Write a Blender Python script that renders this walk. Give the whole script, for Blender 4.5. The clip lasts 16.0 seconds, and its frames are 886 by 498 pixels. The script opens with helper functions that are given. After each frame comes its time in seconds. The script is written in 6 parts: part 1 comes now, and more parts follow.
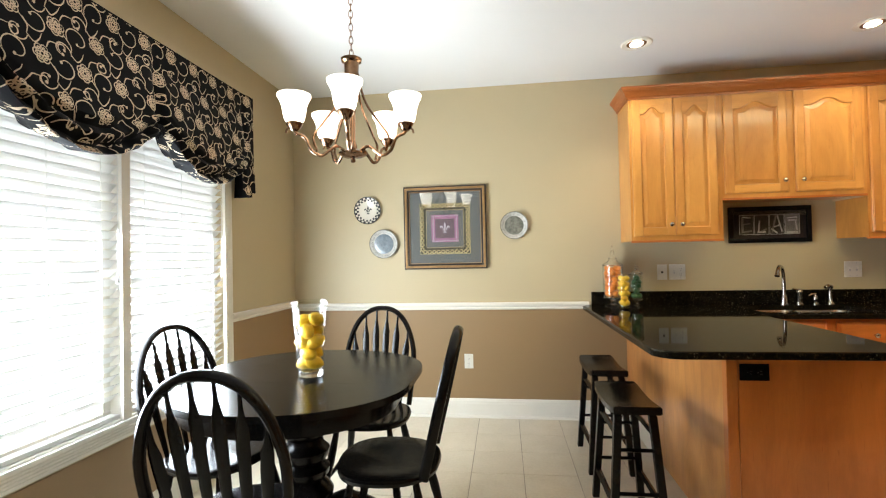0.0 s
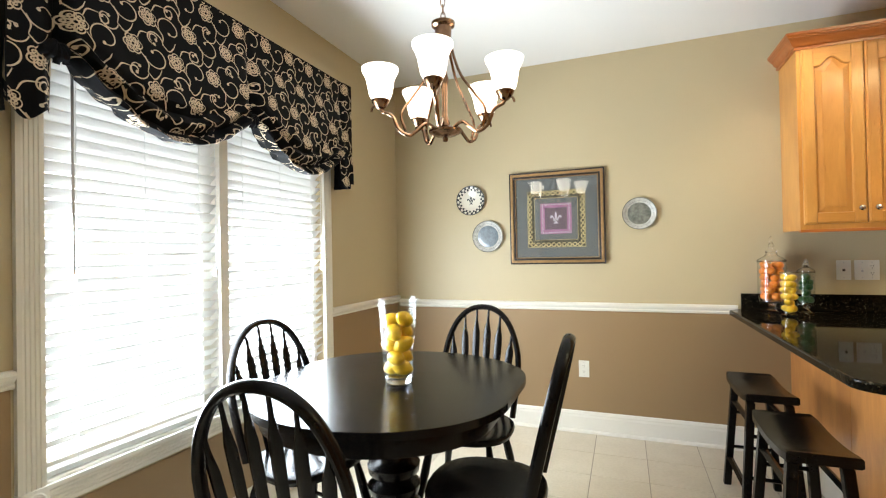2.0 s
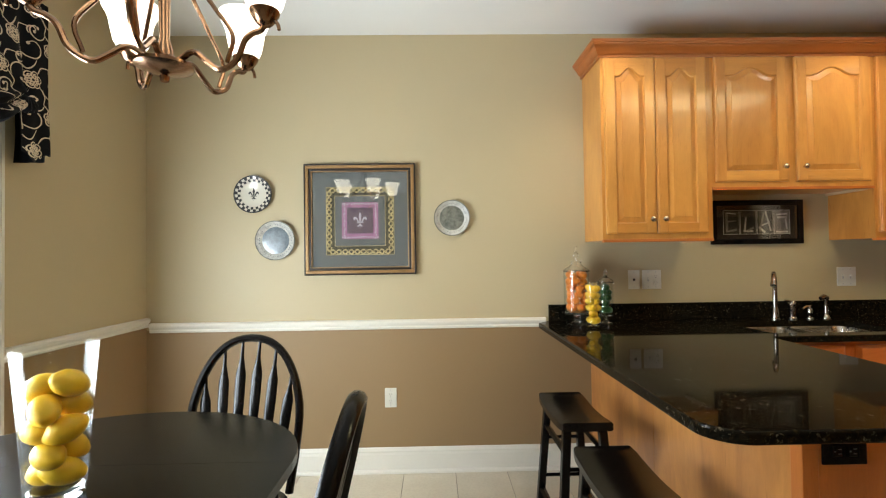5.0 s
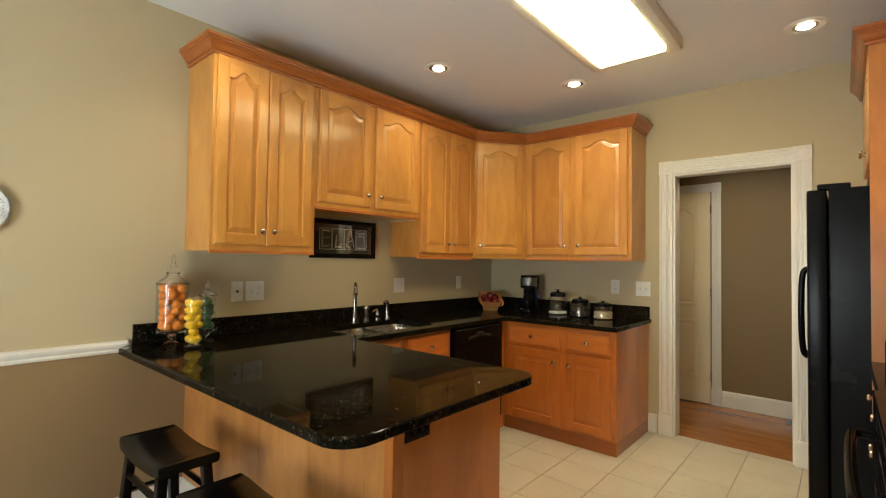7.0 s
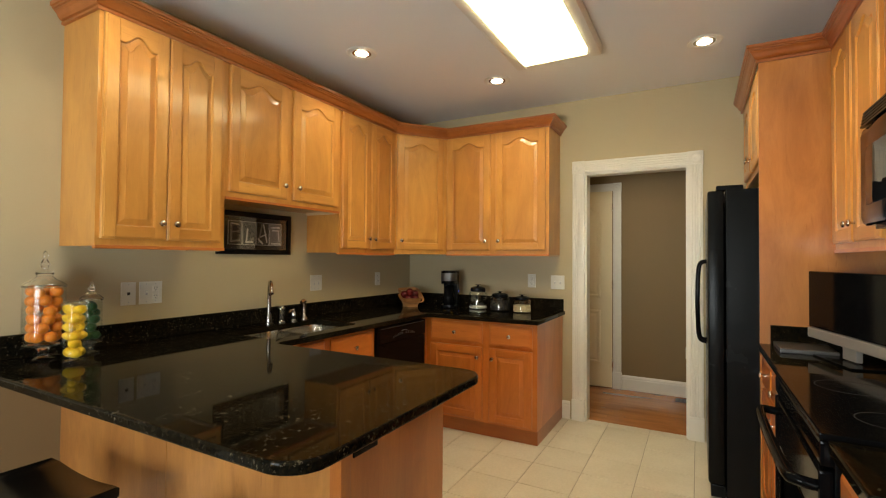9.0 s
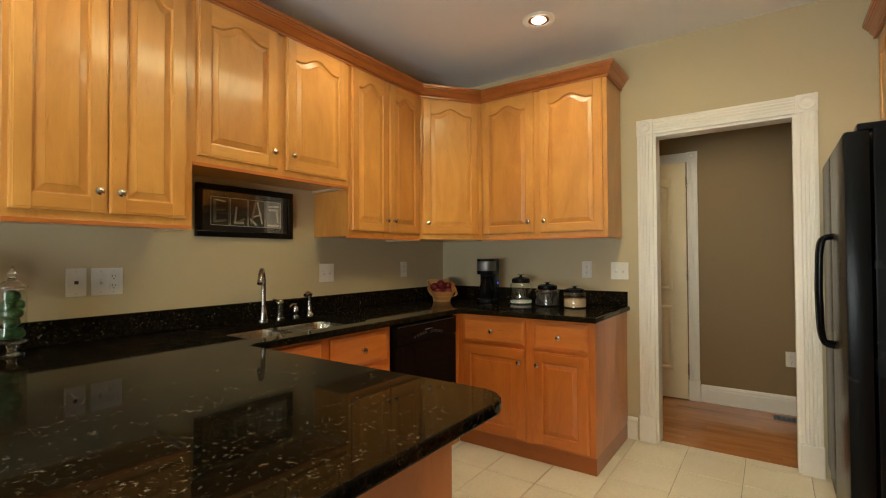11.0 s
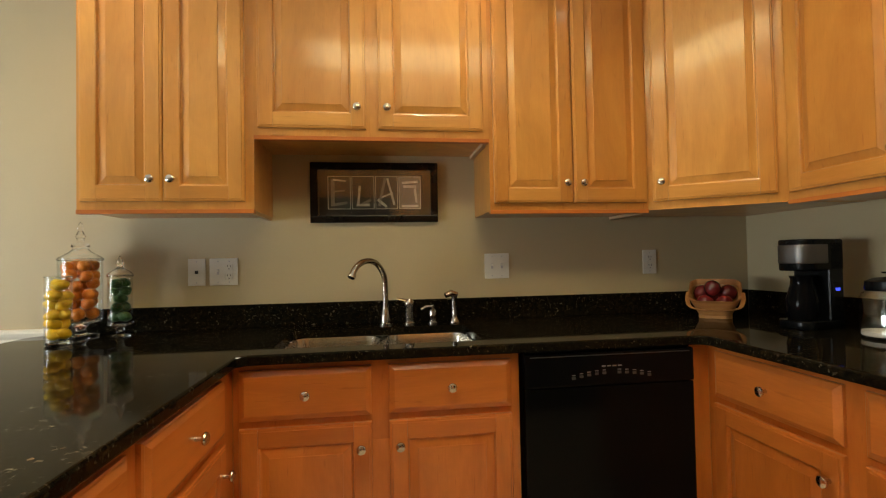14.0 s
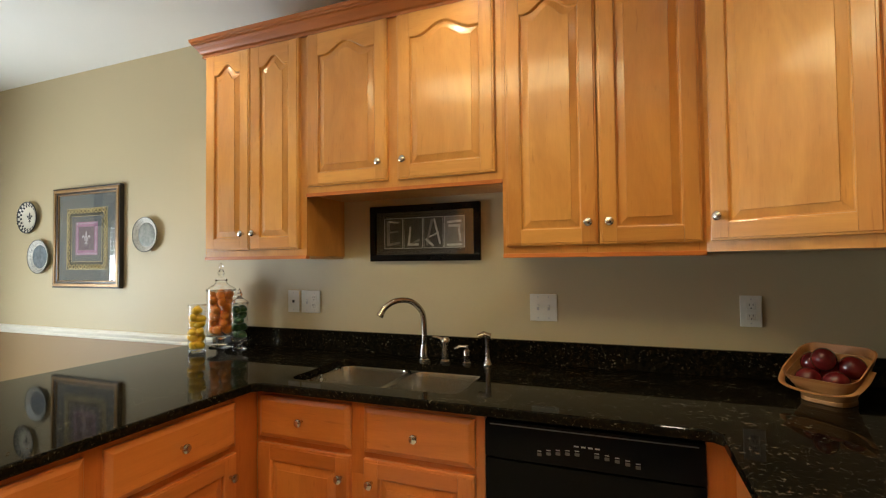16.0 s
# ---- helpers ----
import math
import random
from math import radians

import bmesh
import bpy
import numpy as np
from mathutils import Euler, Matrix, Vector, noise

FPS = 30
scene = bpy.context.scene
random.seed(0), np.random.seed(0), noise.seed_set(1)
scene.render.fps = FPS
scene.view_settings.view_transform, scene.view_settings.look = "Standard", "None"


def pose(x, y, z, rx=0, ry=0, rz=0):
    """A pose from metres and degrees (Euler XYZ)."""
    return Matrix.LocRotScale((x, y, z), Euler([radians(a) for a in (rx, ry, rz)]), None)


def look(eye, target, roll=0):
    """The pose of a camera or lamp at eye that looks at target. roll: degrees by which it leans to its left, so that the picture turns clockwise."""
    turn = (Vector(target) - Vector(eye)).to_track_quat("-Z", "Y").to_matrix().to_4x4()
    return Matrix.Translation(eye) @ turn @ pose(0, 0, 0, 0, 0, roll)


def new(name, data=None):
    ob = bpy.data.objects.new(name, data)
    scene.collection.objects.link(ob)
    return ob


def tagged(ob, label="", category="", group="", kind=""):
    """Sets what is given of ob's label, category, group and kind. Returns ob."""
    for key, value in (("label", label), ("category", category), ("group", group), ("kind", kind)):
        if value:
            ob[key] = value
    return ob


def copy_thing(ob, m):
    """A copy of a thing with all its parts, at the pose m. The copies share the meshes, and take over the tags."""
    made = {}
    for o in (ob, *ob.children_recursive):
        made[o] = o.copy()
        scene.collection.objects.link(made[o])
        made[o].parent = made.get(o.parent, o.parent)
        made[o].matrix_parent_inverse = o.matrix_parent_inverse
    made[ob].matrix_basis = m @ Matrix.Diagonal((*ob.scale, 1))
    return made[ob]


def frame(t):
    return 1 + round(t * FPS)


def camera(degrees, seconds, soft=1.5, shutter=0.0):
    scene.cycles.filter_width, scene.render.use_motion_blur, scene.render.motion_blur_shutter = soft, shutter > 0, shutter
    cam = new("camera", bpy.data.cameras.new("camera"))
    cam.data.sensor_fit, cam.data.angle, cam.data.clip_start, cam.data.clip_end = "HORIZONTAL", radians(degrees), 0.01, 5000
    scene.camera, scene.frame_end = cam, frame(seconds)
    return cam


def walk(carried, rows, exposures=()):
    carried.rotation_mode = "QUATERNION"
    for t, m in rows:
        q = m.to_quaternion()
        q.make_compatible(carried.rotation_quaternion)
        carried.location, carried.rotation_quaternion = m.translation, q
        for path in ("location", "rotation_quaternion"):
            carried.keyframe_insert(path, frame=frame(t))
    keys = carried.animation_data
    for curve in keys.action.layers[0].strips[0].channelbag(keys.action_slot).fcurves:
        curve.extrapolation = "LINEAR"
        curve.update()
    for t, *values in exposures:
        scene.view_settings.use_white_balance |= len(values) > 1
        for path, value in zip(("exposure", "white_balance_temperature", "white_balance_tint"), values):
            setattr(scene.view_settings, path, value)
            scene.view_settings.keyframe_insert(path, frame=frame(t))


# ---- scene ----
cam = camera(87.1, 16.0, 1.15)
PATH = [
    (0, (0.677, 1.034, 1.280), (0.419, 3.017, 1.316), -1.2),
    (0.5, (0.681, 1.118, 1.277), (0.263, 3.074, 1.311), -1.1),
    (1, (0.688, 1.186, 1.273), (0.128, 3.105, 1.307), -1.2),
    (1.5, (0.67, 1.263, 1.278), (0.012, 3.151, 1.305), -1.2),
    (2, (0.66, 1.348, 1.271), (-0.063, 3.213, 1.294), -1.1),
    (2.5, (0.64, 1.455, 1.271), (-0.113, 3.308, 1.289), -1.1),
    (3, (0.607, 1.571, 1.269), (-0.142, 3.425, 1.292), -1.1),
    (3.2, (0.604, 1.613, 1.284), (-0.136, 3.471, 1.298), -1.1),
    (5.3, (0.667, 2.024, 1.285), (0.928, 4.006, 1.323), -0.2),
    (5.5, (0.671, 2.06, 1.276), (1.095, 4.014, 1.318), 0.3),
    (6, (0.659, 2.062, 1.274), (1.557, 3.848, 1.331), 0.5),
    (6.5, (0.635, 2.081, 1.296), (1.911, 3.62, 1.352), 0.6),
    (7, (0.573, 2.071, 1.324), (2.089, 3.374, 1.379), 0.8),
    (7.5, (0.516, 2.094, 1.337), (2.163, 3.227, 1.387), 0.8),
    (8, (0.498, 2.149, 1.344), (2.21, 3.181, 1.388), 0.7),
    (8.5, (0.514, 2.21, 1.341), (2.261, 3.184, 1.381), 0.6),
    (8.7, (0.528, 2.234, 1.336), (2.283, 3.192, 1.376), 0.5),
    (10.8, (1.098, 2.41, 1.228), (2.765, 3.513, 1.269), -0.6),
    (11, (1.173, 2.45, 1.229), (2.809, 3.6, 1.264), -0.3),
    (11.5, (1.412, 2.463, 1.197), (2.922, 3.775, 1.237), -0.6),
    (12, (1.629, 2.504, 1.16), (2.994, 3.965, 1.207), -0.9),
    (12.5, (1.879, 2.538, 1.138), (3.027, 4.175, 1.188), -1.1),
    (13, (2.131, 2.573, 1.127), (3.017, 4.365, 1.187), -1.1),
    (13.5, (2.39, 2.614, 1.151), (2.98, 4.524, 1.201), -1.1),
    (14, (2.651, 2.658, 1.167), (2.923, 4.639, 1.212), -1.1),
    (14.5, (2.906, 2.704, 1.166), (2.879, 4.703, 1.23), -0.8),
    (15, (3.144, 2.732, 1.236), (2.862, 4.711, 1.283), -0.8),
    (15.5, (3.336, 2.731, 1.284), (2.852, 4.671, 1.344), -0.6),
    (16, (3.521, 2.742, 1.333), (2.802, 4.607, 1.389), -0.6),
]
walk(cam, [(t, look(eye, target, roll)) for t, eye, target, roll in PATH], [(0.0, 0.0, 6150, 9), (3.2, 0.0, 6150, 9), (5.4, -0.30, 6250, 7), (6.2, -0.40, 6450, 7), (7.2, -0.40, 6700, 6), (14.0, -0.40, 6600, 6), (16.0, -0.32, 6250, 6)])

# ---- world and large lights ----
world = bpy.data.worlds.new("sky")
scene.world = world
world.use_nodes = True
wn = world.node_tree.nodes
sky = wn.new("ShaderNodeTexSky")
sky.sky_type, sky.sun_disc = "NISHITA", False
sky.sun_elevation, sky.sun_rotation = radians(48), radians(200)
world.node_tree.links.new(sky.outputs[0], wn["Background"].inputs[0])
wn["Background"].inputs[1].default_value = 0.12

sun = new("sun", bpy.data.lights.new("sun", "SUN"))
sun.data.energy, sun.data.angle, sun.data.color = 2.0, radians(0.6), (1.0, 0.95, 0.86)
sun.matrix_world = look((0, 0, 10), (3.0, 4.0, 1.0))
WINDOW_POWER, SKY_POWER, CAN_POWER, BOX_GLOW, SHADE_GLOW = 53.0, 28.0, 5.4, 14.4, 3.6


def area(name, m, sx, sy, watts, colour):
    ob = new(name, bpy.data.lights.new(name, "AREA"))
    ob.data.shape, ob.data.size, ob.data.size_y = "RECTANGLE", sx, sy
    ob.data.energy, ob.data.color = watts, colour
    ob.matrix_world = m
    return ob


# daylight at the window opening: the open lower part, and the sky behind the upper slats
for y_mid, wide in ((2.626, 0.68), (3.396, 0.72)):
    area("window_daylight", look((-1.082, y_mid, 1.02), (0.5, y_mid, 1.02)), wide, 0.80, WINDOW_POWER, (0.88, 0.95, 1.0))
area("sky_daylight", look((-1.27, 3.02, 1.10), (0.5, 3.02, 1.10)), 1.5, 1.0, SKY_POWER, (0.93, 0.97, 1.0))


# ---- materials ----
def nodes(name):
    m = bpy.data.materials.new(name)
    m.use_nodes = True
    t = m.node_tree
    return m, t, t.nodes["Principled BSDF"]


def link(t, a, b):
    t.links.new(a, b)


def coords(t, scale=(1, 1, 1), shuffle=True):
    """Object coordinates, shifted by each object's own random number."""
    tc = t.nodes.new("ShaderNodeTexCoord")
    mp = t.nodes.new("ShaderNodeMapping")
    mp.inputs["Scale"].default_value = scale
    link(t, tc.outputs["Object"], mp.inputs["Vector"])
    if shuffle:
        info = t.nodes.new("ShaderNodeObjectInfo")
        mul = t.nodes.new("ShaderNodeVectorMath")
        mul.operation = "SCALE"
        mul.inputs[0].default_value = (17.3, 9.1, 23.7)
        link(t, info.outputs["Random"], mul.inputs["Scale"])
        link(t, mul.outputs[0], mp.inputs["Location"])
    return mp.outputs[0]


def noise_tex(t, vec, scale, detail=4, rough=0.55, dist=0.0):
    n = t.nodes.new("ShaderNodeTexNoise")
    n.inputs["Scale"].default_value, n.inputs["Detail"].default_value = scale, detail
    n.inputs["Roughness"].default_value, n.inputs["Distortion"].default_value = rough, dist
    link(t, vec, n.inputs["Vector"])
    return n.outputs["Fac"]


def ramp(t, fac, stops):
    r = t.nodes.new("ShaderNodeValToRGB")
    el = r.color_ramp.elements
    el[0].position, el[0].color = stops[0][0], (*stops[0][1], 1)
    el[1].position, el[1].color = stops[-1][0], (*stops[-1][1], 1)
    for p, c in stops[1:-1]:
        e = el.new(p)
        e.color = (*c, 1)
    link(t, fac, r.inputs[0])
    return r.outputs[0]


def mix(t, fac, a, b, mode="MIX"):
    n = t.nodes.new("ShaderNodeMix")
    n.data_type, n.blend_type = "RGBA", mode
    if isinstance(fac, float):
        n.inputs[0].default_value = fac
    else:
        link(t, fac, n.inputs[0])
    for slot, v in ((6, a), (7, b)):
        if isinstance(v, tuple):
            n.inputs[slot].default_value = (*v, 1)
        else:
            link(t, v, n.inputs[slot])
    return n.outputs[2]


def bump(t, p, fac, strength, dist=0.002):
    b = t.nodes.new("ShaderNodeBump")
    b.inputs["Strength"].default_value, b.inputs["Distance"].default_value = strength, dist
    link(t, fac, b.inputs["Height"])
    link(t, b.outputs[0], p.inputs["Normal"])


def shade(c, f):
    return tuple(min(1.0, v * f) for v in c)


def plain(name, base, rough=0.5, metal=0.0, vary=0.08, scale=6.0, grain=60.0, relief=0.05, coat=0.0, spec=0.5):
    """A surface with soft blotches, fine grain, and a little relief."""
    m, t, p = nodes(name)
    v = coords(t)
    big = noise_tex(t, v, scale, 3)
    fine = noise_tex(t, v, grain, 5)
    c = ramp(t, big, [(0.3, shade(base, 1 - vary)), (0.7, shade(base, 1 + vary))])
    c = mix(t, 0.25, c, ramp(t, fine, [(0.3, shade(base, 1 - 1.5 * vary)), (0.7, shade(base, 1 + 1.5 * vary))]))
    link(t, c, p.inputs["Base Color"])
    rr = t.nodes.new("ShaderNodeMapRange")
    rr.inputs["To Min"].default_value, rr.inputs["To Max"].default_value = rough * 0.85, min(1, rough * 1.15)
    link(t, big, rr.inputs["Value"])
    link(t, rr.outputs[0], p.inputs["Roughness"])
    p.inputs["Metallic"].default_value = metal
    p.inputs["Coat Weight"].default_value = coat
    p.inputs["Specular IOR Level"].default_value = spec
    p.inputs["Coat Roughness"].default_value = 0.12
    if relief:
        bump(t, p, fine, relief)
    return m


def wood(name, light, dark, along="z", rough=0.32, coat=0.45, stretch=14.0):
    m, t, p = nodes(name)
    s = {"x": (1, stretch, stretch), "y": (stretch, 1, stretch), "z": (stretch, stretch, 1)}[along]
    v = coords(t, s)
    grain = noise_tex(t, v, 2.2, 6, 0.6, 0.6)
    fine = noise_tex(t, v, 14.0, 4, 0.7)
    v2 = coords(t, {"x": (0.4, 2, 2), "y": (2, 0.4, 2), "z": (2, 2, 0.6)}[along])
    cloud = noise_tex(t, v2, 3.4, 4, 0.6, 0.8)
    fleck = noise_tex(t, coords(t, {"x": (7, 60, 60), "y": (60, 7, 60), "z": (60, 60, 7)}[along]), 1.6, 2, 0.5, 0.3)
    half = tuple(0.55 * a + 0.45 * b for a, b in zip(light, dark))
    c = ramp(t, grain, [(0.3, shade(half, 0.93)), (0.5, half), (0.68, shade(half, 1.06))])
    c = mix(t, 0.24, c, ramp(t, fine, [(0.3, shade(dark, 0.8)), (0.7, shade(light, 1.08))]))
    c = mix(t, 0.50, c, ramp(t, cloud, [(0.35, shade(dark, 0.92)), (0.65, shade(light, 1.1))]))
    c = mix(t, 1.0, c, ramp(t, fleck, [(0.24, (0.86, 0.80, 0.74)), (0.34, (1.0, 1.0, 1.0))]), "MULTIPLY")
    info = t.nodes.new("ShaderNodeObjectInfo")
    tone = ramp(t, info.outputs["Random"], [(0.0, (0.84, 0.74, 0.64)), (0.4, (0.97, 0.94, 0.90)), (1.0, (1.04, 1.05, 1.06))])
    c = mix(t, 1.0, c, tone, "MULTIPLY")
    link(t, c, p.inputs["Base Color"])
    p.inputs["Roughness"].default_value = rough
    p.inputs["Coat Weight"].default_value, p.inputs["Coat Roughness"].default_value = coat, 0.11
    bump(t, p, grain, 0.04, 0.001)
    return m


def glow(name, colour, strength):
    m, t, p = nodes(name)
    p.inputs["Base Color"].default_value = (*colour, 1)
    p.inputs["Emission Color"].default_value = (*colour, 1)
    p.inputs["Emission Strength"].default_value = strength
    return m


def glass(name, tint=(1, 1, 1), rough=0.0):
    m, t, p = nodes(name)
    p.inputs["Base Color"].default_value = (*tint, 1)
    p.inputs["Transmission Weight"].default_value = 1.0
    p.inputs["Roughness"].default_value, p.inputs["IOR"].default_value = rough, 1.45
    return m


PAINT = plain("tan_wall_paint", (0.50, 0.414, 0.252), 0.55, vary=0.03, scale=1.2, grain=180, relief=0.12)
DADO = plain("brown_wall_paint", (0.29, 0.19, 0.092), 0.55, vary=0.03, scale=1.2, grain=180, relief=0.12)
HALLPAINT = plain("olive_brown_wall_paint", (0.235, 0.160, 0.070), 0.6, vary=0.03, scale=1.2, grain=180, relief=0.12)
CEIL = plain("white_ceiling_paint", (0.83, 0.83, 0.81), 0.8, vary=0.02, scale=1.0, grain=220, relief=0.1)
WHITE = plain("white_trim_paint", (0.78, 0.75, 0.67), 0.32, vary=0.03, scale=3, grain=40, relief=0.03)
PLATE = plain("ivory_plastic", (0.72, 0.70, 0.62), 0.35, vary=0.02, relief=0)
SLOT = plain("dark_slot", (0.03, 0.03, 0.03), 0.5, relief=0)
MAPLE = wood("honey_maple", (0.70, 0.350, 0.082), (0.55, 0.230, 0.045), "z")
MAPLE_X = wood("honey_maple_crosswise", (0.70, 0.350, 0.082), (0.55, 0.230, 0.045), "x")
# the same maple, redder, with the weaker light low down put into its colour
MAPLE_RED_SHADED = wood("shaded_russet_maple", (0.66, 0.222, 0.044), (0.50, 0.138, 0.024), "z")
MAPLE_RED_SHADED_X = wood("shaded_russet_maple_crosswise", (0.66, 0.222, 0.044), (0.50, 0.138, 0.024), "x")
MAPLE_TRIM = wood("honey_maple_moulding", (0.46, 0.15, 0.032), (0.34, 0.098, 0.018), "x")
MAPLE_PANEL = wood("figured_maple_panel", (0.66, 0.300, 0.082), (0.44, 0.160, 0.036), "z", stretch=5.0)
PALEWOOD = wood("pale_unfinished_wood", (0.66, 0.50, 0.33), (0.55, 0.39, 0.23), "y", rough=0.6, coat=0.0)
BLACKWOOD = plain("black_painted_wood", (0.006, 0.005, 0.0045), 0.23, vary=0.2, scale=8, grain=70, relief=0.04, spec=0.2)
OAK = wood("oak_strip", (0.46, 0.185, 0.05), (0.30, 0.105, 0.026), "y", rough=0.22, coat=0.4)
NICKEL = plain("brushed_nickel", (0.62, 0.58, 0.52), 0.25, 1.0, vary=0.05, relief=0.02)
BAND = plain("dull_steel_band", (0.17, 0.165, 0.16), 0.45, 1.0, vary=0.06, relief=0.02)
TAPMETAL = plain("satin_nickel_tap", (0.40, 0.36, 0.31), 0.22, 1.0, vary=0.05, relief=0.02)
SINKSTEEL = plain("brushed_sink_steel", (0.60, 0.57, 0.50), 0.26, 1.0, vary=0.06, scale=12, relief=0.02)
CREAMDOOR = plain("cream_door_paint", (0.82, 0.71, 0.46), 0.35, vary=0.03, scale=3, grain=40, relief=0.03)
STEEL = plain("stainless_steel", (0.60, 0.57, 0.52), 0.22, 1.0, vary=0.06, scale=12, relief=0.02)
BRONZE = plain("bronzed_metal", (0.26, 0.15, 0.085), 0.22, 1.0, vary=0.25, scale=18, relief=0.03)
BLACKGLOSS = plain("black_gloss_enamel", (0.004, 0.004, 0.0045), 0.1, vary=0.1, relief=0.0, spec=0.08)
BLACKMATT = plain("black_textured_enamel", (0.004, 0.0045, 0.005), 0.26, vary=0.15, grain=260, relief=0.12, spec=0.13)
GREYMETAL = plain("silver_plastic", (0.5, 0.5, 0.5), 0.3, 0.6, vary=0.04, relief=0)
GLASS = glass("clear_glass")
def thin_glass(name, power, edge, face):
    """Thin clear glass: clear through, with a Fresnel gloss."""
    m, t, p = nodes(name)
    t.nodes.remove(p)
    clear = t.nodes.new("ShaderNodeBsdfTransparent")
    clear.inputs[0].default_value = (0.97, 0.98, 0.975, 1)
    gloss = t.nodes.new("ShaderNodeBsdfGlossy")
    gloss.inputs["Roughness"].default_value = 0.02
    lw = t.nodes.new("ShaderNodeLayerWeight")
    pw = t.nodes.new("ShaderNodeMath")
    pw.operation = "POWER"
    pw.inputs[1].default_value = power
    link(t, lw.outputs["Facing"], pw.inputs[0])
    fr = t.nodes.new("ShaderNodeMath")
    fr.operation = "MULTIPLY_ADD"
    fr.inputs[1].default_value, fr.inputs[2].default_value = edge, face
    link(t, pw.outputs[0], fr.inputs[0])
    mx = t.nodes.new("ShaderNodeMixShader")
    link(t, fr.outputs[0], mx.inputs[0])
    link(t, clear.outputs[0], mx.inputs[1])
    link(t, gloss.outputs[0], mx.inputs[2])
    link(t, mx.outputs[0], t.nodes["Material Output"].inputs[0])
    return m


THINGLASS = thin_glass("thin_clear_glass", 4.0, 0.38, 0.085)
VASEGLASS = thin_glass("cast_clear_glass", 4.0, 0.20, 0.025)
VESSELGLASS = thin_glass("blown_clear_glass", 4.0, 0.60, 0.025)
PANE = glass("window_glass", (0.97, 0.99, 0.98))
FABRIC = plain("black_satin_fabric", (0.005, 0.005, 0.006), 0.62, vary=0.25, scale=7, grain=300, relief=0.2, spec=0.09)
THREAD = plain("gold_embroidery", (0.62, 0.50, 0.34), 0.55, vary=0.15, scale=40, grain=400, relief=0.3)
def slat_material():
    """White slats that let some daylight through."""
    m, t, p = nodes("white_faux_wood_slat")
    p.inputs["Base Color"].default_value = (0.82, 0.82, 0.80, 1)
    p.inputs["Roughness"].default_value = 0.45
    tr = t.nodes.new("ShaderNodeBsdfTranslucent")
    tr.inputs[0].default_value = (0.8, 0.8, 0.78, 1)
    mx = t.nodes.new("ShaderNodeMixShader")
    mx.inputs[0].default_value = 0.26
    link(t, p.outputs[0], mx.inputs[1])
    link(t, tr.outputs[0], mx.inputs[2])
    link(t, mx.outputs[0], t.nodes["Material Output"].inputs[0])
    return m


SLAT = slat_material()
LEMON = plain("lemon_skin", (0.86, 0.53, 0.02), 0.42, vary=0.1, scale=20, grain=160, relief=0.35)
ORANGE = plain("orange_skin", (0.78, 0.23, 0.02), 0.42, vary=0.12, scale=20, grain=160, relief=0.35)
LIME = plain("lime_skin", (0.03, 0.085, 0.02), 0.4, vary=0.25, scale=20, grain=160, relief=0.3)
APPLE = plain("red_apple_skin", (0.13, 0.010, 0.010), 0.25, vary=0.4, scale=14, relief=0.03)
WICKER = wood("basket_splint", (0.55, 0.28, 0.10), (0.36, 0.16, 0.05), "x", rough=0.5, coat=0.0)
GOLDFRAME = plain("antique_gold_frame", (0.34, 0.20, 0.08), 0.35, 0.35, vary=0.2, scale=15, relief=0.1)
DARKFRAME = plain("dark_frame_edge", (0.02, 0.014, 0.01), 0.35, vary=0.2, relief=0.05)
MATBOARD = plain("grey_mat_board", (0.15, 0.155, 0.15), 0.8, vary=0.03, grain=200, relief=0.1)
OLIVEGOLD = plain("olive_gold_print", (0.60, 0.47, 0.22), 0.6, vary=0.3, scale=40, relief=0.1)
DARKPRINT = plain("dark_olive_print", (0.075, 0.065, 0.035), 0.7, vary=0.2, relief=0.05)
MAGENTA = plain("magenta_print", (0.40, 0.18, 0.29), 0.6, vary=0.2, scale=60, relief=0.05)
PLUM = plain("plum_print", (0.14, 0.09, 0.11), 0.6, vary=0.1, relief=0.05)
PALEPRINT = plain("pale_silver_print", (0.55, 0.50, 0.50), 0.6, vary=0.1, relief=0.05)
PORCELAIN = plain("cream_porcelain", (0.70, 0.66, 0.55), 0.15, vary=0.04, relief=0.0, coat=0.3)
BLUEGREY = plain("blue_grey_glaze", (0.17, 0.20, 0.22), 0.2, vary=0.3, scale=50, relief=0.0, coat=0.3)
PEWTER = plain("pale_pewter", (0.47, 0.46, 0.41), 0.38, 0.0, vary=0.25, scale=60, relief=0.15)
PEWTERDARK = plain("dark_pewter_relief", (0.17, 0.17, 0.135), 0.45, 0.0, vary=0.5, scale=45, relief=0.5)
SUGAR = plain("white_sugar", (0.75, 0.72, 0.66), 0.9, vary=0.05, grain=300, relief=0.4)
OATS = plain("pale_oats", (0.55, 0.41, 0.24), 0.9, vary=0.2, scale=60, grain=300, relief=0.6)
COFFEE = plain("coffee_grounds", (0.025, 0.018, 0.014), 0.9, vary=0.2, grain=300, relief=0.5)
GROUT = plain("beige_grout", (0.36, 0.31, 0.235), 0.9, vary=0.1, grain=200, relief=0.3)
SHADEGLASS = glow("lit_frosted_shade", (1.0, 0.90, 0.74), SHADE_GLOW)
BOXGLOW = glow("lit_acrylic_diffuser", (1.0, 0.85, 0.47), BOX_GLOW)
CANGLOW = glow("lit_lamp_face", (1.0, 0.86, 0.66), 16.0)
BLUELED = glow("blue_clock_digits", (0.05, 0.08, 1.0), 3.0)
DAYLIGHT = glow("bright_outdoors", (0.97, 0.99, 1.0), 4.8)


